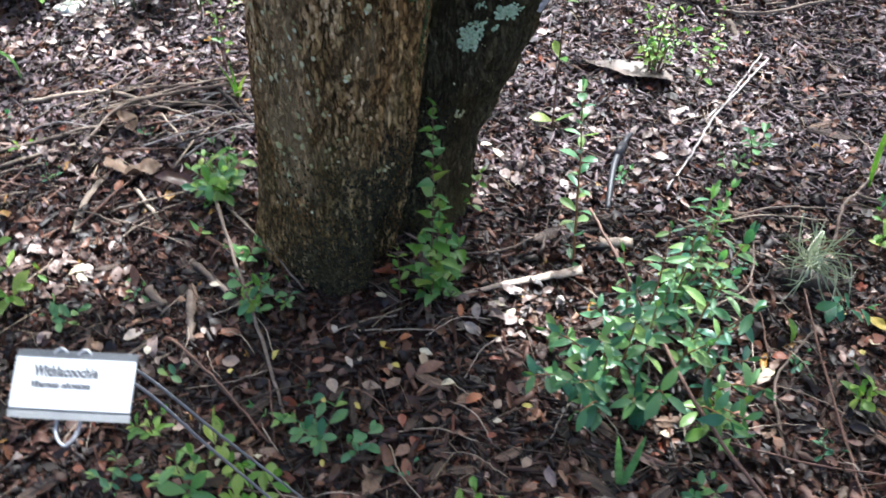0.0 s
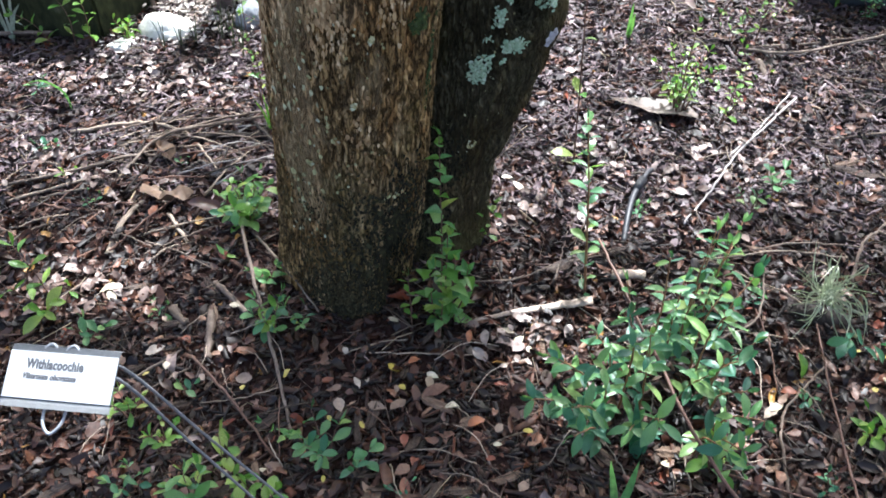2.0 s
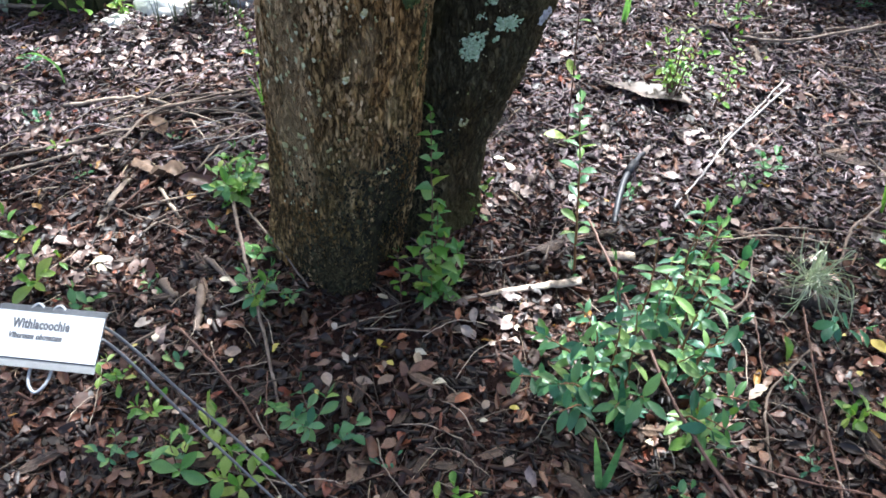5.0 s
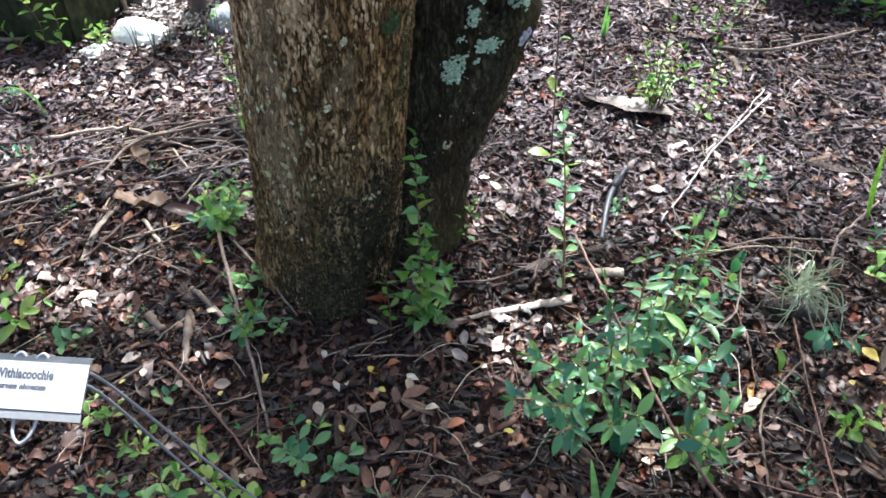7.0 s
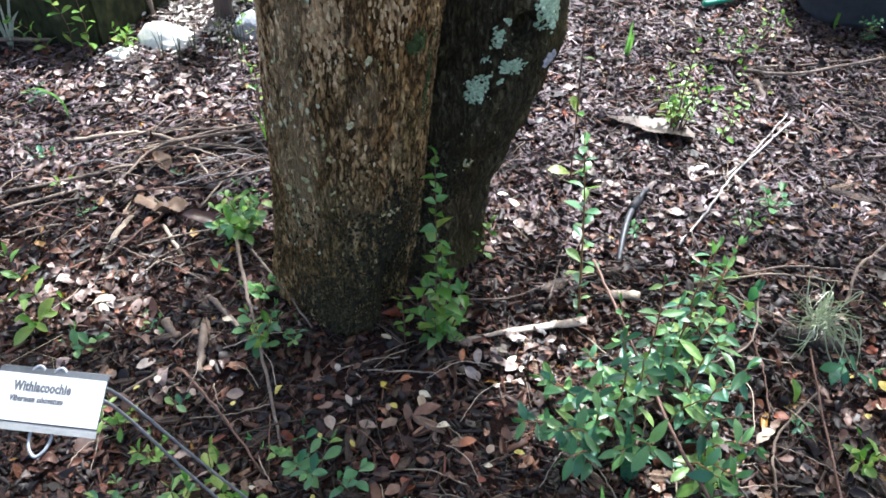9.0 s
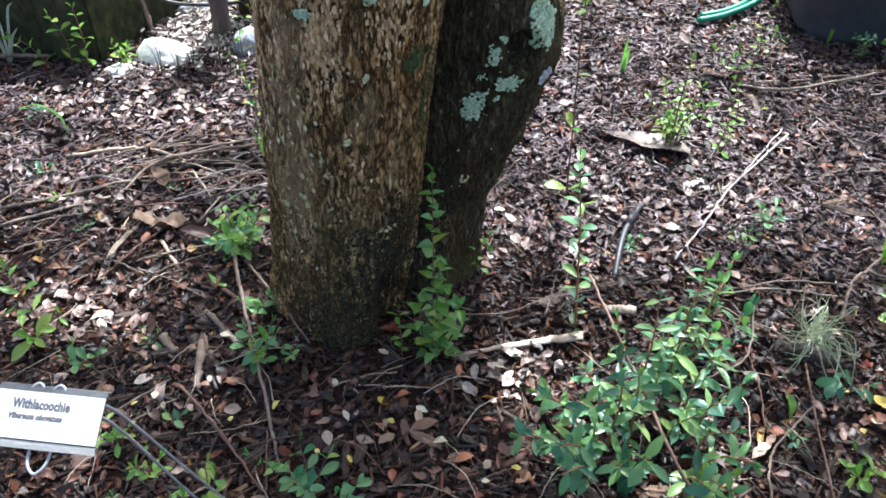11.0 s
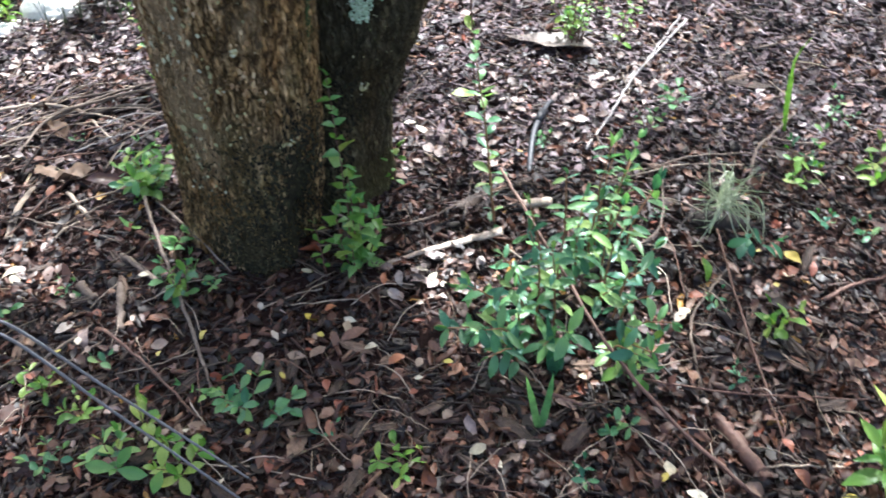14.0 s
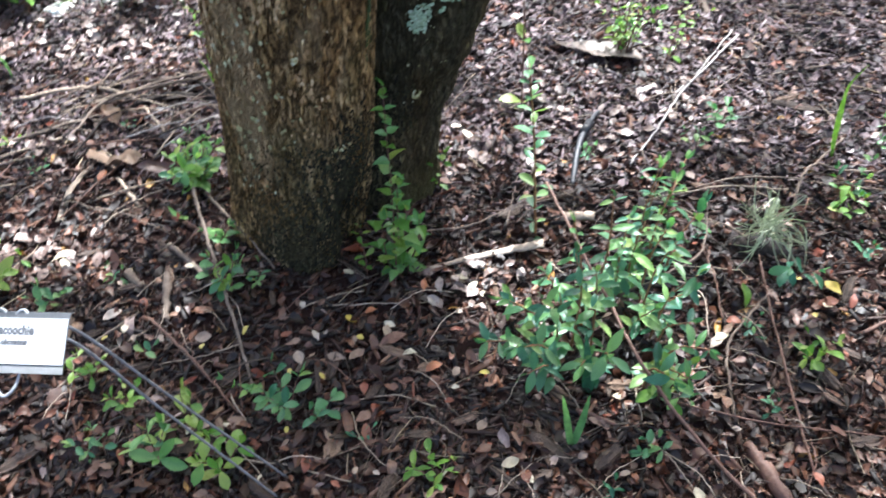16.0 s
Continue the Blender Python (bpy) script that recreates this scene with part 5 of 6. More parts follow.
BRANCHES = (  # thick brush left of the trunk
    ([(-0.625, 1.58, 0.012), (-0.55, 1.615, 0.016), (-0.43, 1.62, 0.012)], 0.0075, 0.0065, DARKWOOD, "thick dark fallen branch on the litter"),
    ([(-0.92, 1.587, 0.010), (-0.79, 1.622, 0.022), (-0.72, 1.63, 0.02), (-0.645, 1.615, 0.012)], 0.005, 0.004, PALEWOOD, "pale curved fallen branch"),
    ([(-0.73, 1.45, 0.014), (-0.69, 1.56, 0.03), (-0.615, 1.61, 0.035), (-0.47, 1.68, 0.03), (-0.40, 1.72, 0.02)], 0.0034, 0.0042, STICK, "grey fallen branch in a brush heap"),
    ([(-0.70, 1.55, 0.02), (-0.60, 1.64, 0.03), (-0.45, 1.735, 0.02)], 0.003, 0.0036, STICK, "grey fallen branch in a brush heap"),
    ([(-0.98, 1.38, 0.008), (-0.80, 1.455, 0.02), (-0.73, 1.495, 0.02), (-0.60, 1.535, 0.012)], 0.004, 0.0035, STICK, "pale fallen branch in a brush heap"),
    ([(-0.95, 1.33, 0.008), (-0.86, 1.385, 0.015), (-0.75, 1.452, 0.01)], 0.0035, 0.003, PALEWOOD, "thin pale fallen branch on the litter"),
    ([(-0.60, 1.565, 0.02), (-0.53, 1.485, 0.012)], 0.0028, 0.002, PALEWOOD, "short pale twig on the litter"),
    ([(-0.585, 1.33, 0.008), (-0.515, 1.25, 0.008)], 0.0045, 0.004, PALEWOOD, "short pale stick on the litter"),
    ([(-0.66, 1.195, 0.008), (-0.668, 1.29, 0.014), (-0.655, 1.365, 0.01)], 0.0085, 0.006, PALEWOOD, "pale curved strip of bark"),
    ([(-0.55, 1.72, 0.012), (-0.44, 1.60, 0.03), (-0.36, 1.52, 0.012)], 0.005, 0.004, DARKWOOD, "dark branch behind the trunk foot"),
    ([(-0.70, 1.66, 0.01), (-0.55, 1.69, 0.018), (-0.40, 1.77, 0.012)], 0.0035, 0.003, STICK, "thin grey branch in a brush heap"),
    ([(0.69, 2.15, 0.012), (0.82, 2.13, 0.02), (0.98, 2.20, 0.02), (1.13, 2.29, 0.012)], 0.0045, 0.0035, STICK, "bowed grey twig on the mulch"),
    ([(0.72, 2.17, 0.008), (0.88, 2.20, 0.012), (1.0, 2.25, 0.01)], 0.003, 0.003, STICK, "thin grey twig on the mulch"),
    ([(0.90, 2.06, 0.008), (0.935, 1.96, 0.012), (0.97, 1.86, 0.008)], 0.003, 0.002, STICK, "thin grey twig on the mulch"),
    ([(0.735, 2.10, 0.006), (0.745, 2.02, 0.010)], 0.012, 0.009, STICK, "stub of grey wood on the litter"),
    ([(0.80, 1.75, 0.008), (0.95, 1.79, 0.012), (1.15, 1.86, 0.008)], 0.003, 0.0025, STICK, "thin grey twig on the mulch"),
    ([(0.785, 1.27, 0.02), (0.82, 1.36, 0.035), (0.87, 1.42, 0.03), (0.95, 1.52, 0.015)], 0.0031, 0.0027, STICK, "forked grey stick by the air plant"),
    ([(0.86, 1.41, 0.03), (0.93, 1.40, 0.02), (1.0, 1.42, 0.01)], 0.003, 0.002, STICK, "grey side twig on the litter"),
    ([(0.59, 1.33, 0.02), (0.70, 1.36, 0.022), (0.83, 1.37, 0.018)], 0.002, 0.0018, STICK, "thin straight grey twig on the litter"),
    ([(0.50, 1.30, 0.015), (0.66, 1.335, 0.02), (0.80, 1.34, 0.014)], 0.0017, 0.0014, PALEWOOD, "thin straight pale twig on the litter"),
    ([(0.60, 1.19, 0.008), (0.605, 1.08, 0.03), (0.61, 1.0, 0.01)], 0.0016, 0.0014, REDTWIG, "thin red-brown stalk on the litter"),
    ([(-0.10, 1.005, 0.008), (0.0, 1.01, 0.014), (0.09, 1.02, 0.008)], 0.0016, 0.0012, PALEWOOD, "thin straw-coloured twig on the litter"),
    ([(-0.14, 0.995, 0.008), (-0.08, 1.03, 0.010), (-0.03, 1.045, 0.008)], 0.0014, 0.0012, PALEWOOD, "thin straw-coloured twig on the litter"),
    ([(-0.03, 0.80, 0.01), (0.05, 0.815, 0.012), (0.12, 0.80, 0.008)], 0.0012, 0.001, PALEWOOD, "thin straw-coloured twig on the litter"),
    ([(-0.27, 0.70, 0.008), (-0.12, 0.685, 0.012), (0.0, 0.66, 0.008)], 0.0014, 0.0012, PALEWOOD, "thin straw-coloured twig on the litter"),
    ([(-0.10, 1.20, 0.0), (0.13, 1.20, 0.018), (0.22, 1.26, 0.012), (0.33, 1.31, 0.008)], 0.002, 0.0015, STICK, "thin grey twig behind the sprout"),
    ([(-0.55, 0.83, 0.008), (-0.48, 0.90, 0.014), (-0.41, 0.99, 0.008)], 0.003, 0.002, STICK, "grey twig under the marker"),
    ([(-0.52, 0.80, 0.008), (-0.45, 0.88, 0.012), (-0.40, 0.93, 0.008)], 0.0022, 0.0018, STICK, "grey twig under the marker"))
for pts, r0, r1, m, words in BRANCHES:
    thin = 0.35 if "strip" in words else 1.0
    stick("fallen_branch" if r0 > 0.004 else "twig", [(x, y, height(x, y) + z) for x, y, z in pts], r0, r1, m, words, "branch" if r0 > 0.004 else "twig", "fallen sticks", flat=thin)
r = random.Random(21)
for k in range(26):  # loose brush on the sunny side of the bed
    x, y, a, L = r.uniform(-1.15, -0.5), r.uniform(1.2, 1.75), r.uniform(-0.5, 1.3), r.uniform(0.08, 0.26)
    m = r.choice((PALEWOOD, STICK, STICK, REDTWIG))
    dx, dy = math.cos(a) * L / 2, math.sin(a) * L / 2
    stick("twig", [on_bed(x - dx, y - dy, 0.01), on_bed(x, y, r.uniform(0.012, 0.03)), on_bed(x + dx, y + dy, 0.01)], r.uniform(0.0014, 0.003), 0.0012, m, "loose dry twig in a brush heap", "twig", "fallen sticks")
for k in range(34):
    y = r.uniform(0.65, 2.3)
    x, a, L = 0.25 + r.uniform(-0.55, 0.8) * (0.6 + 0.4 * y), r.uniform(0, 3.1), r.uniform(0.06, 0.2)
    m = r.choice((PALEWOOD, STICK, STICK, REDTWIG))
    dx, dy = math.cos(a) * L / 2, math.sin(a) * L / 2
    stick("twig", [on_bed(x - dx, y - dy, 0.008), on_bed(x, y, r.uniform(0.01, 0.02)), on_bed(x + dx, y + dy, 0.008)], r.uniform(0.0012, 0.0022), 0.001, m, "loose dry twig on the leaf litter", "twig", "fallen sticks")

for k in range(60):  # bent straws in the shade before the trunk
    x, y, a, L = r.uniform(-0.5, 0.7), r.uniform(0.62, 1.08), r.uniform(0, 6.3), r.uniform(0.04, 0.15)
    dx, dy, b = math.cos(a) * L / 2, math.sin(a) * L / 2, r.gauss(0, 0.18)
    stick("twig", [on_bed(x - dx, y - dy, 0.012), on_bed(x - b * dy, y + b * dx, r.uniform(0.014, 0.03)), on_bed(x + dx, y + dy, 0.012)], r.uniform(0.0008, 0.0014), 0.0007, r.choice((PALEWOOD, SPLIT, PALEWOOD, REDTWIG)), "thin bent straw on the leaf litter", "twig", "fallen sticks")
for k in range(46):  # the tangle of fine brush behind the trunk foot
    x, y, a, L = r.uniform(-0.80, -0.42), r.uniform(1.46, 1.76), r.gauss(0.45, 0.5), r.uniform(0.08, 0.24)
    m = r.choice((PALEWOOD, STICK, DARKWOOD, DARKWOOD, REDTWIG, GREYSTICK))
    dx, dy = math.cos(a) * L / 2, math.sin(a) * L / 2
    stick("twig", [on_bed(x - dx, y - dy, r.uniform(0.006, 0.02)), on_bed(x, y, r.uniform(0.015, 0.045)), on_bed(x + dx, y + dy, r.uniform(0.006, 0.03))], r.uniform(0.001, 0.0026), 0.001, m, "fine dry twig tangled in a brush heap", "twig", "fallen sticks")
tuft("strap_grass", -1.285, 1.995, [[(0.01, 0, 0.10), (0.03, -0.02, 0.20)], [(0.03, 0, 0.08), (0.075, -0.02, 0.13)], [(-0.01, 0, 0.12), (-0.005, -0.02, 0.24)], [(0.02, -0.01, 0.06), (0.06, -0.03, 0.08), (0.10, -0.04, 0.05)], [(-0.02, 0, 0.10), (-0.04, -0.02, 0.18)], [(0.02, 0.01, 0.09), (0.05, 0.0, 0.17), (0.07, 0.0, 0.19)]], 0.010, AIR, "grey-green strap grass before the dark boards", "grass")
stick("stick", [(-1.36, 1.99, 0.015), (-1.25, 2.00, 0.022), (-1.17, 2.012, 0.020)], 0.007, 0.005, STICK, "grey stick lying before the planter", "stick", "fallen sticks", lumps=0.2)
log = stick("rotten_log", [(0.655, 1.20, -0.004), (0.68, 1.192, 0.004), (0.71, 1.185, 0.006), (0.77, 1.165, -0.004)], 0.016, 0.020, DARKWOOD, "rotten dark piece of log under an air plant", "log", wobble=0.003, sides=14, lumps=0.22)

# irrigation pipe
BLACKPLASTIC = surface("black_plastic", [(0.3, (0.008, 0.008, 0.010)), (0.6, (0.02, 0.02, 0.024)), (0.8, (0.05, 0.05, 0.055))], 40, rough=0.5, bump=0.1)
pipe = thing("irrigation_pipe", 0.38, 1.45, 0.008, "black plastic irrigation pipe half buried in mulch", "pipe")
for pts, rr in (([(-0.015, -0.095, -0.012), (-0.006, -0.03, 0.004), (0.006, 0.03, 0.008), (0.022, 0.075, 0.008)], 0.0068), ([(0.026, 0.085, 0.006), (0.042, 0.125, 0.003), (0.058, 0.160, -0.012)], 0.005)):
    part("tube", tube_mesh("tube", bend(pts, 8), [rr], 14), BLACKPLASTIC, pipe)
part("coupling", tube_mesh("coupling", [(0.012, 0.055, 0.008), (0.03, 0.095, 0.008)], [0.0095], 14), BLACKPLASTIC, pipe, "ribbed black coupling")


def dry_leaf(name, x, y, length, yaw, material, label, width=0.45, lift=0.014, tilt=0.2, fold=0.3, arch=0.5, shape="oval", category="leaf", group="fallen leaves", crumple=0.06):
    me = leaf_mesh("leaf", material, length, width, fold, arch, shape, 10, crumple, int(abs(x * 991) + abs(y * 377)) % 97)
    ob = new(name, me)
    ob.matrix_basis = Matrix.Translation((x, y, height(x, y) + lift)) @ Matrix.Rotation(radians(yaw), 4, "Z") @ Matrix.Rotation(tilt, 4, "X") @ Matrix.Rotation(tilt * 0.8, 4, "Y") @ Matrix.Translation((0, -length / 2, 0))
    return tagged(ob, label, category, group)


BIGLEAF = pieces("bleached_tan_leaf", [(0.0, (0.12, 0.088, 0.068)), (1.0, (0.165, 0.124, 0.099))], rough=0.6, by="object", grain_scale=50)
dry_leaf("large_leaf", 0.445, 1.842, 0.228, 74, BIGLEAF, "large curled dry tan leaf on the mulch", 0.36, 0.016, 0.06, 0.35, 0.12, "arrow", group="", crumple=0.06)
CRISP = pieces("crisp_brown_leaf", [(0.0, (0.13, 0.078, 0.045)), (1.0, (0.20, 0.125, 0.075))], rough=0.6, by="object", grain_scale=60)
dry_leaf("crumpled_leaf", -0.632, 1.375, 0.074, 50, CRISP, "large crumpled tan leaf on the litter", 0.62, 0.026, 0.10, 0.35, 0.25, "oval", group="", crumple=0.22)
dry_leaf("crumpled_leaf", -0.580, 1.366, 0.080, 112, CRISP, "crumpled dry tan leaf", 0.5, 0.026, 0.12, 0.4, 0.2, group="", crumple=0.22)
dry_leaf("crumpled_leaf", -0.50, 1.345, 0.10, 82, DRY, "narrow curled brown leaf beside a tan one", 0.26, 0.020, 0.1, 0.5, 0.3, group="", crumple=0.12)
dry_leaf("crumpled_leaf", -0.66, 1.52, 0.065, 40, CRISP, "crumpled brown leaf in the brush", 0.5, 0.03, 0.3, 0.6, 0.2, group="", crumple=0.2)
SINGLES = ((-0.062, 1.083, 0.026, 80, "PALE"), (0.081, 1.055, 0.033, 5, "RUST"), (-0.042, 0.972, 0.030, 70, "YELLOW"), (0.036, 0.93, 0.060, 115, "BROWN"), (0.028, 0.962, 0.034, 60, "PALE"), (0.069, 0.90, 0.03, 100, "PALE"), (-0.021, 0.894, 0.045, 145, "TAN"),
           (-0.055, 0.886, 0.042, 75, "TAN"), (-0.098, 0.93, 0.03, 30, "TAN"), (0.11, 0.872, 0.04, 110, "RUST"), (-0.118, 0.88, 0.04, 25, "TAN"), (0.0, 0.825, 0.032, 10, "RUST"), (-0.074, 0.847, 0.018, 40, "YELLOW"), (-0.009, 0.992, 0.032, 120, "RUST"),
           (-0.223, 0.938, 0.026, 160, "YELLOW"), (-0.292, 0.915, 0.04, 90, "TAN"), (-0.616, 1.33, 0.045, 175, "RUST"), (0.604, 0.966, 0.042, 130, "PALE"), (0.143, 1.506, 0.045, 50, "PALE"), (0.116, 1.534, 0.032, 100, "PALE"), (0.522, 1.172, 0.036, 20, "RUST"),
           (0.60, 1.113, 0.04, 70, "TAN"), (0.413, 0.833, 0.024, 30, "PALE"), (0.803, 1.046, 0.036, 140, "PALE"), (-0.613, 1.10, 0.05, 110, "PALE"), (-0.60, 1.075, 0.04, 40, "PALE"), (0.17, 1.055, 0.032, 140, "PALE"), (0.15, 1.075, 0.028, 80, "PALE"), (0.19, 1.035, 0.026, 20, "PALE"),
           (0.822, 1.088, 0.05, 30, "YELLOW"), (0.806, 1.055, 0.045, 100, "RUST"), (0.85, 1.06, 0.04, 160, "RUST"), (1.0, 1.032, 0.036, 60, "TAN"), (1.06, 1.077, 0.04, 10, "PALE"), (0.595, 0.957, 0.042, 130, "TAN"), (0.702, 0.70, 0.034, 20, "RUST"), (-0.073, 0.684, 0.038, 0, "RUST"),
           (0.316, 0.86, 0.03, 10, "TAN"), (0.196, 0.766, 0.034, 150, "TAN"), (0.765, 0.612, 0.03, 90, "YELLOW"), (0.997, 0.917, 0.045, 50, "YELLOW"), (-0.33, 1.30, 0.05, 30, "RUST"), (0.24, 0.70, 0.036, 110, "PALE"), (0.27, 0.675, 0.034, 60, "PALE"), (0.52, 0.66, 0.04, 15, "PALE"),
           (0.55, 0.62, 0.038, 70, "PALE"), (0.63, 1.0, 0.034, 80, "RUST"), (0.46, 0.75, 0.03, 60, "RUST"), (-0.47, 0.96, 0.045, 120, "TAN"), (-0.42, 0.99, 0.038, 45, "RUST"), (-0.36, 1.08, 0.028, 80, "PALE"))
KIND = {"PALE": (PALE, "bleached pale leaf on the litter"), "RUST": (RUST, "rust-brown fallen leaf on the litter"), "YELLOW": (YELLOW, "yellow fallen leaf on the litter"), "TAN": (FALLEN, "dry tan fallen leaf on the litter"), "BROWN": (REDTWIG, "long dark brown fallen leaf")}
for i, (x, y, L, yaw, kind) in enumerate(SINGLES):
    q = random.Random(i)
    dry_leaf("fallen_leaf", x, y, L * 0.82, yaw, *KIND[kind], q.uniform(0.42, 0.65), 0.016, q.uniform(-0.25, 0.35), q.uniform(0.05, 0.4), q.uniform(-0.3, 0.8), "obovate" if i % 3 else "oval")
dry_leaf("standing_leaf", 0.652, 1.045, 0.045, 10, LIME, "yellow-green leaf standing in the litter", 0.6, 0.03, 0.9, 0.3, 0.3)

# more leaves that lie on top of the litter
SHAPES = [leaf_mesh("leaf", DRY, 1.0, w, f, a, sh, 8, c, i) for i, (w, f, a, sh, c) in enumerate(((0.5, 0.3, 0.5, "oval", 0.08), (0.42, 0.15, 0.2, "obovate", 0.06), (0.6, 0.5, 0.6, "oval", 0.14), (0.5, 0.2, -0.3, "obovate", 0.1), (0.36, 0.4, 0.4, "lance", 0.12), (0.55, 0.6, 0.8, "oval", 0.16)))]
POOL_SHAPES = [leaf_mesh("leaf", FALLEN, 1.0, w, f, a, sh, 8, c, 20 + i) for i, (w, f, a, sh, c) in enumerate(((0.55, 0.2, 0.3, "oval", 0.08), (0.45, 0.3, 0.4, "obovate", 0.1), (0.6, 0.4, 0.5, "oval", 0.14)))]


def joined(name, rows, material, label):
    """Many copies of small meshes as one object: rows of mesh and matrix."""
    bm = bmesh.new()
    for me, m in rows:
        n = len(bm.verts)
        bm.from_mesh(me)
        bm.verts.ensure_lookup_table()
        for v in bm.verts[n:]:
            v.co = m @ v.co
    ob = part(name, bm, material)
    tagged(ob, label, "leaf litter", kind="stuff")


def lie(x, y, length, tilt):
    turn = Euler((r.gauss(0, tilt), r.gauss(0, tilt), r.uniform(0, 6.28))).to_matrix().to_4x4()
    return Matrix.Translation((x, y, height(x, y) + 0.0155)) @ turn @ Matrix.Diagonal((length, length, length, 1)) @ Matrix.Translation((0, -0.5, 0))


r = random.Random(77)
far_leaves, pool_leaves = [], []
for k in range(360):
    y = r.uniform(0.62, 1.75) if k < 230 else r.uniform(0.6, 1.1)
    x = 0.1 + r.uniform(-1, 1) * (0.45 + 0.42 * y)
    if math.hypot(x + 0.1, y - 1.25) < 0.24:
        continue
    me, m = r.choice(SHAPES), lie(x, y, r.uniform(0.016, 0.036), 0.32)
    if y > 1.02:
        far_leaves.append((me, m))
        continue
    ob = new("fallen_leaf", me)
    ob.matrix_basis = m
    tagged(ob, "dry curled brown leaf on the litter", "leaf", "fallen leaves")
for k in range(64):  # small pale leaflets on top
    x, y = 0.1 + r.uniform(-0.75, 0.75), r.uniform(0.62, 1.12)
    if math.hypot(x + 0.1, y - 1.25) < 0.24:
        continue
    kind = r.choice(("PALE", "YELLOW", "TAN", "TAN", "RUST"))
    dry_leaf("fallen_leaf", x, y, r.uniform(0.011, 0.019), r.uniform(0, 360), KIND[kind][0], "small " + KIND[kind][1], r.uniform(0.5, 0.75), 0.018, r.uniform(-0.3, 0.4), 0.2, 0.3)
joined("curled_leaves", far_leaves, LITTER, "dry curled brown leaves round the tree")
# pale leaves laid over the sun pools, sunlight put into their colour
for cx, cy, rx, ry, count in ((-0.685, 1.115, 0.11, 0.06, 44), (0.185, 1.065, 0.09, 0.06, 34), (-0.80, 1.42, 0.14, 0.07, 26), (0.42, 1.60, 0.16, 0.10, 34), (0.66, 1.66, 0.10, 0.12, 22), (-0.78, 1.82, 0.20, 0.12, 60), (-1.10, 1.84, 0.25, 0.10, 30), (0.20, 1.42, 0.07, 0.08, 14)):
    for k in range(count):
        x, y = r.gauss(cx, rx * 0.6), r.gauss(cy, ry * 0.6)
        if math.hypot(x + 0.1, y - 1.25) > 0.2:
            pool_leaves.append((r.choice(POOL_SHAPES), lie(x, y, r.uniform(0.018, 0.036), 0.25)))
joined("bleached_leaves", pool_leaves, SUNPOOL, "pale leaves painting the sun pools on the litter")


def bark_slab(x, y, length, width, yaw, material, label, seed, lift=0.012, tilt=0.15):
    """A ragged flat piece of bark, ribbed along its length, lying on the bed."""
    q = random.Random(seed)
    nu, nv = 8, 5
    bm = bmesh.new()
    top, low = [], []
    for i in range(nu):
        u = i / (nu - 1)
        half = width / 2 * (1 - 0.55 * abs(2 * u - 1) ** 3) * q.uniform(0.82, 1.1)
        a, b = [], []
        for j in range(nv):
            v = 2 * j / (nv - 1) - 1
            px = (u - 0.5) * length + (q.uniform(-0.10, 0.10) * length if i in (0, nu - 1) else 0)
            pz = 0.10 * width * (1 - v * v) + 0.05 * width * math.cos(j * 3.1 + seed) + q.uniform(-0.02, 0.02) * width
            a.append(bm.verts.new((px, v * half, pz)))
            b.append(bm.verts.new((px, v * half * 0.94, pz - 0.16 * width)))
        top.append(a)
        low.append(b)
    for i in range(nu - 1):
        for j in range(nv - 1):
            bm.faces.new((top[i][j], top[i + 1][j], top[i + 1][j + 1], top[i][j + 1]))
            bm.faces.new((low[i][j], low[i][j + 1], low[i + 1][j + 1], low[i + 1][j]))
        bm.faces.new((top[i][0], low[i][0], low[i + 1][0], top[i + 1][0]))
        bm.faces.new((top[i][-1], top[i + 1][-1], low[i + 1][-1], low[i][-1]))
    for j in range(nv - 1):
        bm.faces.new((top[0][j], top[0][j + 1], low[0][j + 1], low[0][j]))
        bm.faces.new((top[-1][j], low[-1][j], low[-1][j + 1], top[-1][j + 1]))
    ob = part("bark_chip", bm, material, smooth=False)
    ob.matrix_basis = Matrix.Translation((x, y, height(x, y) + lift)) @ Euler((q.gauss(0, tilt), q.gauss(0, tilt), radians(yaw))).to_matrix().to_4x4()
    tagged(ob, label, "bark chip", "bark chips on the bed")


for i, (x, y, length, width, yaw, mat) in enumerate(((0.882, 1.645, 0.10, 0.032, -12, OLDCHIP), (0.86, 1.668, 0.05, 0.018, 5, TANCHIP), (0.628, 1.343, 0.055, 0.024, 15, TANCHIP), (0.239, 1.262, 0.065, 0.022, 40, OLDCHIP), (1.001, 1.044, 0.05, 0.026, 30, OLDCHIP), (0.042, 0.905, 0.062, 0.018, -25, TANCHIP),
                                                     (0.30, 0.735, 0.075, 0.026, -35, OLDCHIP), (0.06, 0.66, 0.07, 0.022, 70, OLDCHIP), (-0.06, 0.87, 0.055, 0.020, 85, OLDCHIP), (0.10, 0.875, 0.036, 0.018, 25, TANCHIP), (0.34, 1.315, 0.06, 0.02, 10, OLDCHIP), (-0.42, 1.12, 0.06, 0.016, -50, OLDCHIP))):
    bark_slab(x, y, length, width, yaw, mat, "ragged tan bark chip on the litter" if mat is TANCHIP else "ragged dark bark chip on the litter", 300 + i)
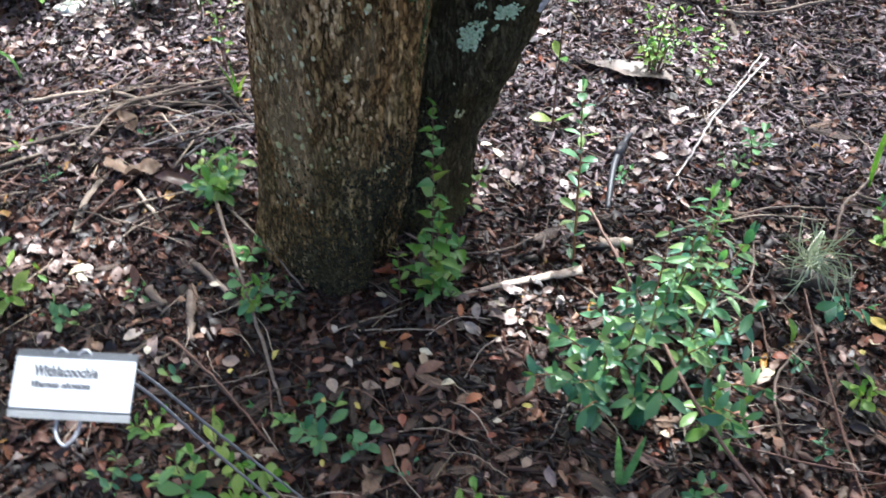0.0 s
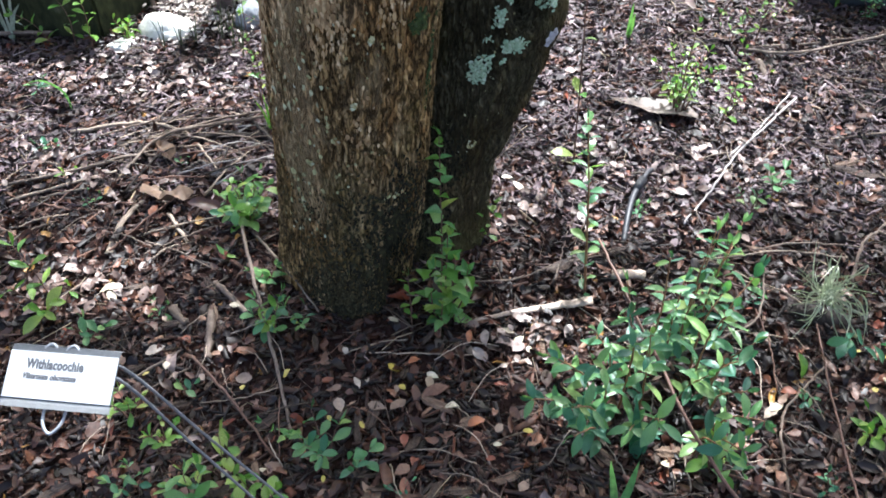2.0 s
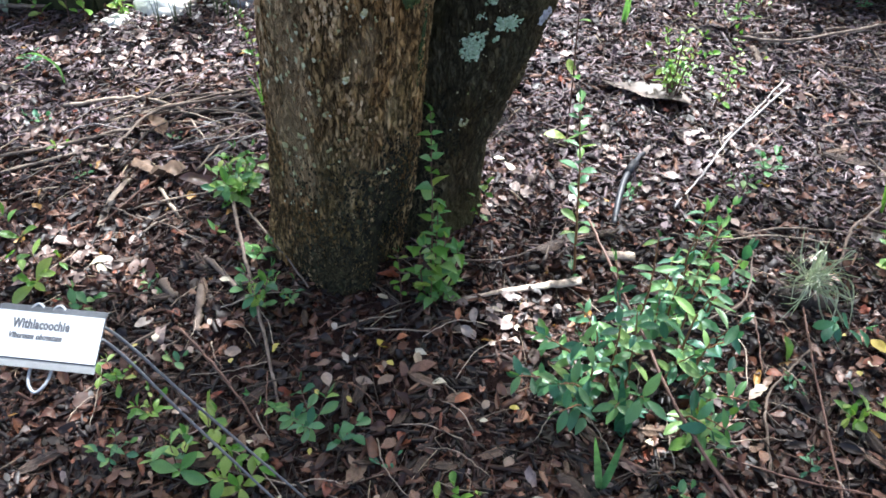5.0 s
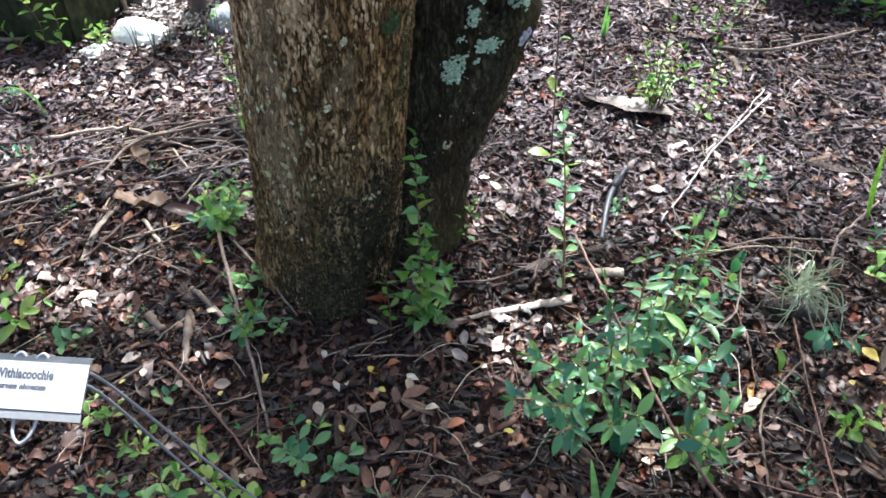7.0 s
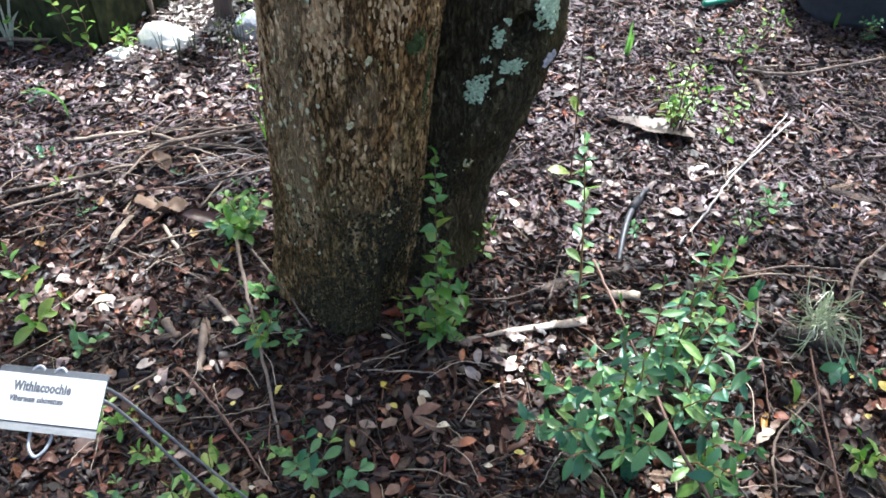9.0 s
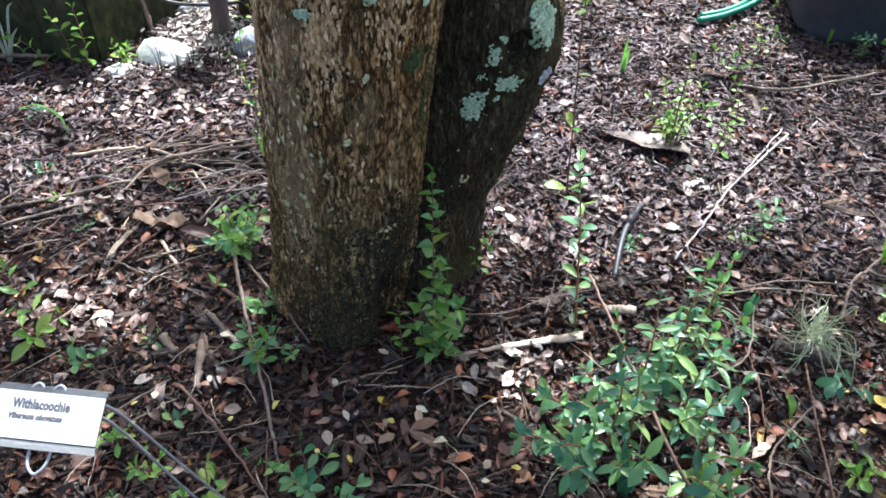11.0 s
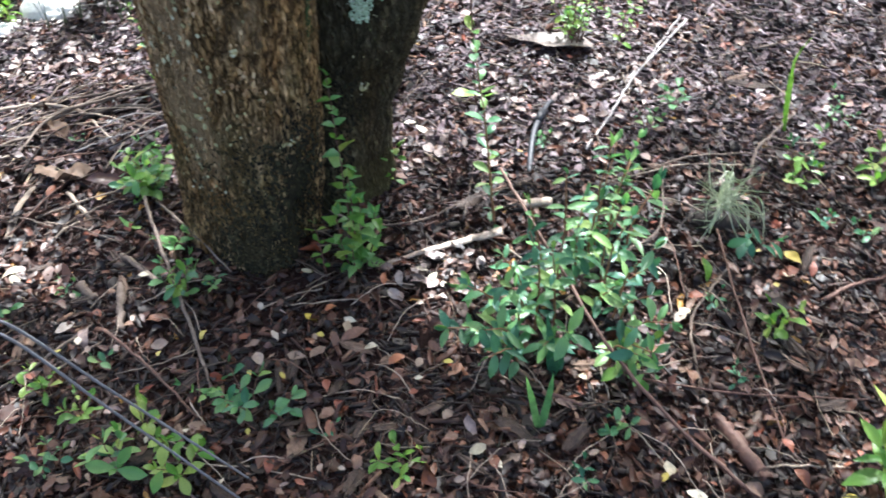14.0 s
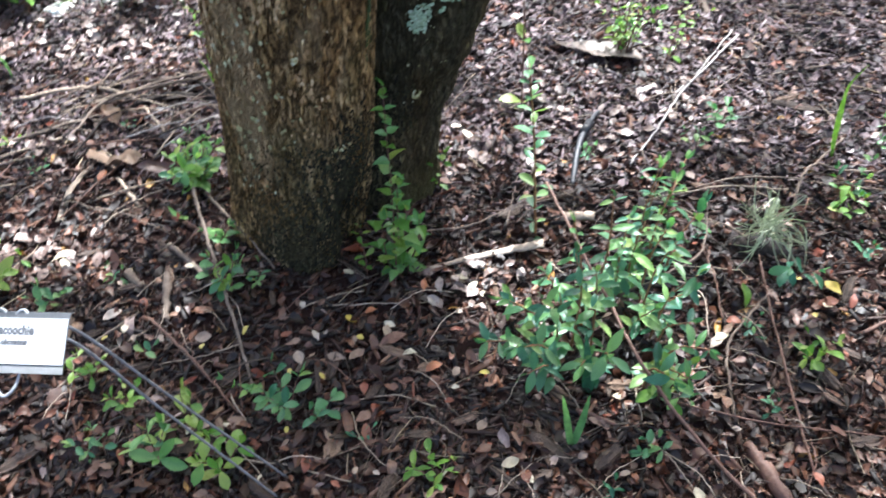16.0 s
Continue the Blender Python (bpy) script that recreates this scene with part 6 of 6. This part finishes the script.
for k in range(70):
    x, y = r.uniform(-0.60, 0.85), r.uniform(0.60, 1.12)
    if math.hypot(x + 0.1, y - 1.25) < 0.22:
        continue
    mat = r.choice((OLDCHIP, OLDCHIP, OLDCHIP, TANCHIP))
    length = r.uniform(0.025, 0.065)
    bark_slab(x, y, length, length * r.uniform(0.22, 0.45), r.uniform(0, 180), mat, "small tan bark chip among leaves" if mat is TANCHIP else "small dark bark chip among leaves", 400 + k, 0.013, 0.25)

# ---- behind the tree ----
OLDBOARD = surface("dark_mossy_board", [(0.3, (0.006, 0.007, 0.004)), (0.46, (0.018, 0.020, 0.009)), (0.58, (0.045, 0.048, 0.020)), (0.70, (0.11, 0.10, 0.06))], 7, (1, 1, 0.5), 0.9, bump=0.8, depth=0.004, spec=0.2)
POSTWOOD = surface("grey_brown_post", [(0.3, (0.035, 0.022, 0.019)), (0.55, (0.085, 0.058, 0.050)), (0.75, (0.16, 0.12, 0.105))], 18, (1, 1, 0.2), 0.8, bump=0.6)
STONE = surface("pale_limestone", [(0.3, (0.58, 0.56, 0.48)), (0.5, (0.74, 0.72, 0.64)), (0.7, (0.84, 0.83, 0.77))], 16, rough=0.9, bump=0.8, depth=0.004)
GREYSTONE = surface("grey_stone", [(0.3, (0.16, 0.17, 0.18)), (0.5, (0.27, 0.28, 0.30)), (0.7, (0.38, 0.39, 0.41))], 16, rough=0.85, bump=0.8, depth=0.004)
HOSEGREEN = surface("green_hose", [(0.3, (0.010, 0.13, 0.075)), (0.6, (0.018, 0.22, 0.13)), (0.8, (0.05, 0.30, 0.19))], 30, rough=0.35, bump=0.1)

box = thing("raised_planter", -1.3, 2.2, 0, "raised planter of dark mossy boards", "planter")


def board(x0, y0, x1, y1, z0, z1, thick, seed):
    r = random.Random(seed)
    a, b = Vector((x0, y0, 0)), Vector((x1, y1, 0))
    d = (b - a).normalized()
    n = Vector((-d.y, d.x, 0))
    L = (b - a).length
    bm = bmesh.new()
    nu, nv = 3, 9
    for s in (0, 1):
        for i in range(nu):
            for j in range(nv):
                u, v = i / (nu - 1), j / (nv - 1)
                w = 0.004 * noise.noise(Vector((seed, u * 2, v * 5)))
                bm.verts.new(a + d * (L * u + 0.003 * noise.noise(Vector((seed, v * 4, 2))) * (1 if i in (0, nu - 1) else 0)) + n * (s * thick + w) + Vector((0, 0, z0 + (z1 - z0) * v + (r.uniform(-0.01, 0.01) if j == nv - 1 else 0))))
    bm.verts.ensure_lookup_table()
    k = lambda s, i, j: bm.verts[s * nu * nv + i * nv + j]
    for i in range(nu - 1):
        for j in range(nv - 1):
            bm.faces.new((k(0, i, j), k(0, i + 1, j), k(0, i + 1, j + 1), k(0, i, j + 1)))
            bm.faces.new((k(1, i, j), k(1, i, j + 1), k(1, i + 1, j + 1), k(1, i + 1, j)))
    for j in range(nv - 1):
        bm.faces.new((k(0, 0, j), k(0, 0, j + 1), k(1, 0, j + 1), k(1, 0, j)))
        bm.faces.new((k(0, nu - 1, j), k(1, nu - 1, j), k(1, nu - 1, j + 1), k(0, nu - 1, j + 1)))
    for i in range(nu - 1):
        bm.faces.new((k(0, i, nv - 1), k(0, i + 1, nv - 1), k(1, i + 1, nv - 1), k(1, i, nv - 1)))
        bm.faces.new((k(0, i, 0), k(1, i, 0), k(1, i + 1, 0), k(0, i + 1, 0)))
    for v in bm.verts:
        v.co -= Vector((-1.3, 2.2, 0))
    part("board", bm, OLDBOARD, box, smooth=False)


for i in range(4):
    x = -1.80 + i * 0.19
    board(x, 2.035 - 0.003 * (i % 2), x + 0.186, 2.035 - 0.003 * (i % 2), -0.04, 0.26 + 0.014 * (i % 3), 0.03, i + 1)
board(-1.035, 2.04, -0.975, 2.21, -0.04, 0.27, 0.03, 7)
board(-0.975, 2.215, -0.92, 2.37, -0.04, 0.26, 0.03, 8)
board(-1.80, 2.39, -0.95, 2.39, -0.04, 0.26, 0.03, 9)
board(-1.805, 2.042, -1.805, 2.212, -0.04, 0.26, 0.03, 10)
board(-1.805, 2.216, -1.805, 2.386, -0.04, 0.27, 0.03, 11)
bm = bmesh.new()
fill = [[bm.verts.new((-1.80 + 0.085 * i + 1.3, 2.07 + 0.04 * j - 2.2, 0.20 + 0.03 * noise.noise(Vector((i * 0.8, j * 0.9, 2))))) for j in range(8)] for i in range(9)]
for p, q in zip(fill, fill[1:]):
    for j in range(7):
        bm.faces.new((p[j], q[j], q[j + 1], p[j + 1]))
part("soil", bm, SOIL, box, "dark soil filling the planter")
stick("corner_batten", [(-0.95, 2.20, -0.03), (-0.958, 2.195, 0.12), (-0.985, 2.19, 0.275)], 0.008, 0.005, STICK, "splintered grey batten at the planter corner", "batten", lumps=0.3)

bm = tube_mesh("wooden_post", bend([(-0.750, 2.23, -0.05), (-0.748, 2.23, 0.3), (-0.745, 2.23, 0.62)], 6, 0.001), [0.027], 10, 0.06, 2)
tagged(part("wooden_post", bm, POSTWOOD), "grey-brown wooden post in the bed", "post")
bm = tube_mesh("slim_trunk", bend([(-0.70, 2.36, -0.05), (-0.69, 2.36, 0.3), (-0.67, 2.36, 0.7)], 6, 0.002), [0.042, 0.04, 0.038], 12, 0.08, 3)
tagged(part("slim_trunk", bm, DARKBARK), "dark slim trunk behind the post", "tree trunk")


def rock(name, x, y, sx, sy, sz, seed, material, label):
    bm = bmesh.new()
    bmesh.ops.create_icosphere(bm, subdivisions=4, radius=1)
    q = random.Random(seed)
    facets = [Vector((q.gauss(0, 1), q.gauss(0, 1), q.gauss(0.4, 0.7))).normalized() for _ in range(7)]
    for v in bm.verts:
        p = v.co.copy()
        q = 1 + 0.20 * noise.noise(p * 1.3 + Vector((seed, 0, 0))) + 0.10 * noise.noise(p * 4 + Vector((0, seed, 0)))
        p *= q
        for m in facets:  # broken faces
            over = p.dot(m) - 0.72
            if over > 0:
                p -= m * over * 0.85
        p.z = max(p.z, -0.35)
        v.co = Vector((p.x * sx, p.y * sy, p.z * sz))
    ob = part(name, bm, material)
    ob.location = (x, y, height(x, y) + sz * 0.2)
    return tagged(ob, label, "rock", "rocks behind the tree")


rock("rock", -0.876, 2.085, 0.083, 0.055, 0.052, 5, STONE, "pale sunlit limestone rock in the bed")
# added stone shape that stands in for a bright sunlit patch of ground
rock("rock", -0.972, 2.00, 0.052, 0.032, 0.016, 2, STONE, "low pale mound standing in for sunlit ground")
rock("rock", -0.655, 2.165, 0.052, 0.05, 0.058, 3, GREYSTONE, "blue-grey rock beside the post")
rock("rock", -0.93, 2.37, 0.05, 0.035, 0.03, 4, GREYSTONE, "small grey rock near the planter")
rock("rock", -0.86, 2.38, 0.045, 0.035, 0.026, 5, GREYSTONE, "small grey rock near the planter")
rock("rock", -0.90, 2.46, 0.05, 0.04, 0.05, 6, GREYSTONE, "mossy grey rock near the planter")
r = random.Random(8)
for k in range(9):
    rock("pebble", r.uniform(-0.92, -0.70), r.uniform(2.18, 2.42), r.uniform(0.012, 0.024), r.uniform(0.012, 0.02), r.uniform(0.010, 0.016), 10 + k, r.choice((STONE, GREYSTONE)), "pale pebble among the rocks")
# litter in full sun by the rocks, its glare painted with extra pale leaves
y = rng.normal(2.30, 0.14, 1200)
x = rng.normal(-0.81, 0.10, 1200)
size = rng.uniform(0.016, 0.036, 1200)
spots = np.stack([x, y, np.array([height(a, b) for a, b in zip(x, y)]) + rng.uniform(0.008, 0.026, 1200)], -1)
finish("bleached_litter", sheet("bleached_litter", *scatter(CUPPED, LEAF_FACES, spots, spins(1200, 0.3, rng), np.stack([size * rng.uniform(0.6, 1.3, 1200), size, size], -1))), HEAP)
tagged(bpy.data.objects["bleached_litter"], "leaves painted pale as sunlit litter among rocks", "leaf litter", kind="stuff")
stick("cable", [(-1.02, 2.24, 0.16), (-0.965, 2.28, 0.085), (-0.90, 2.30, 0.058), (-0.80, 2.31, 0.056), (-0.70, 2.33, 0.06), (-0.55, 2.36, 0.02)], 0.0055, 0.0055, BLACKPLASTIC, "black cable slung beside the post", "cable", wobble=0, lumps=0.0)

# the tub of water
LID = surface("white_plastic", [(0.3, (0.42, 0.47, 0.47)), (0.5, (0.54, 0.58, 0.58)), (0.7, (0.62, 0.65, 0.65))], 5, rough=0.35, bump=0.05)
TUBPLASTIC = surface("black_tub_plastic", [(0.3, (0.035, 0.039, 0.045)), (0.55, (0.070, 0.076, 0.085)), (0.75, (0.125, 0.133, 0.142))], 6, rough=0.45, bump=0.15)
tub = thing("water_tub", 1.37, 2.78, 0, "black plastic tub with a white flat top", "tub")


def rounded(w, h, rad, z, n=8):
    pts = []
    for cx, cy, a0 in ((w - rad, h - rad, 0), (-w + rad, h - rad, 90), (-w + rad, -h + rad, 180), (w - rad, -h + rad, 270)):
        for k in range(n + 1):
            a = radians(a0 + 90 * k / n)
            pts.append((cx + rad * math.cos(a), cy + rad * math.sin(a), z))
    return pts


bm = bmesh.new()
rings = []
for w, h, rad, z in ((0.44, 0.325, 0.10, -0.01), (0.452, 0.338, 0.115, 0.02), (0.478, 0.368, 0.13, 0.165), (0.488, 0.378, 0.135, 0.172), (0.488, 0.378, 0.135, 0.180), (0.478, 0.368, 0.13, 0.184), (0.468, 0.358, 0.125, 0.180), (0.445, 0.333, 0.11, 0.03)):
    rings.append([bm.verts.new(q) for q in rounded(w, h, rad, z)])
for a, b in zip(rings, rings[1:]):
    for k in range(len(a)):
        bm.faces.new((a[k], a[(k + 1) % len(a)], b[(k + 1) % len(a)], b[k]))
bm.faces.new(rings[0][::-1])
bm.faces.new(rings[-1])
part("shell", bm, TUBPLASTIC, tub, "black plastic shell")
bm = bmesh.new()
low, high, flat = [[bm.verts.new(q) for q in rounded(w, h, rd, z)] for w, h, rd, z in ((0.481, 0.371, 0.13, 0.1845), (0.481, 0.371, 0.13, 0.189), (0.476, 0.366, 0.128, 0.1915))]
for a, b in ((low, high), (high, flat)):
    for k in range(len(a)):
        bm.faces.new((a[k], a[(k + 1) % len(a)], b[(k + 1) % len(a)], b[k]))
bm.faces.new(flat)
bm.faces.new(low[::-1])
part("lid", bm, LID, tub, "sunlit white top", smooth=False)
for pts in ([(1.19, 2.47, 0.193), (1.22, 2.455, 0.195), (1.26, 2.45, 0.194), (1.32, 2.46, 0.193)], [(1.21, 2.458, 0.194), (1.215, 2.48, 0.195), (1.225, 2.50, 0.193)]):
    stick("dry_twig", pts, 0.0016, 0.0012, DARKWOOD, "dark dry twig on the white top", "twig", wobble=0.0004)
hose = thing("garden_hose", 0.6, 2.75, 0.0, "coiled green garden hose on the mulch", "garden hose")
for pts in ([(-0.50, 0.03, 0.018), (-0.3, 0.045, 0.02), (-0.12, 0.02, 0.02), (0.05, 0.07, 0.02), (0.25, 0.20, 0.02)], [(-0.55, 0.12, 0.02), (-0.25, 0.10, 0.022), (0.05, 0.0, 0.02), (0.16, -0.04, 0.022), (0.28, 0.06, 0.02), (0.3, 0.25, 0.02)],
            [(0.035, -0.238, 0.012), (0.12, -0.195, 0.016), (0.215, -0.12, 0.028), (0.295, -0.03, 0.06), (0.350, 0.07, 0.10), (0.385, 0.2, 0.15)], [(0.045, -0.21, 0.014), (0.13, -0.17, 0.02), (0.21, -0.09, 0.03), (0.265, 0.02, 0.05), (0.29, 0.22, 0.08)]):
    part("hose_loop", tube_mesh("hose_loop", bend(pts, 10), [0.0088], 12), HOSEGREEN, hose)
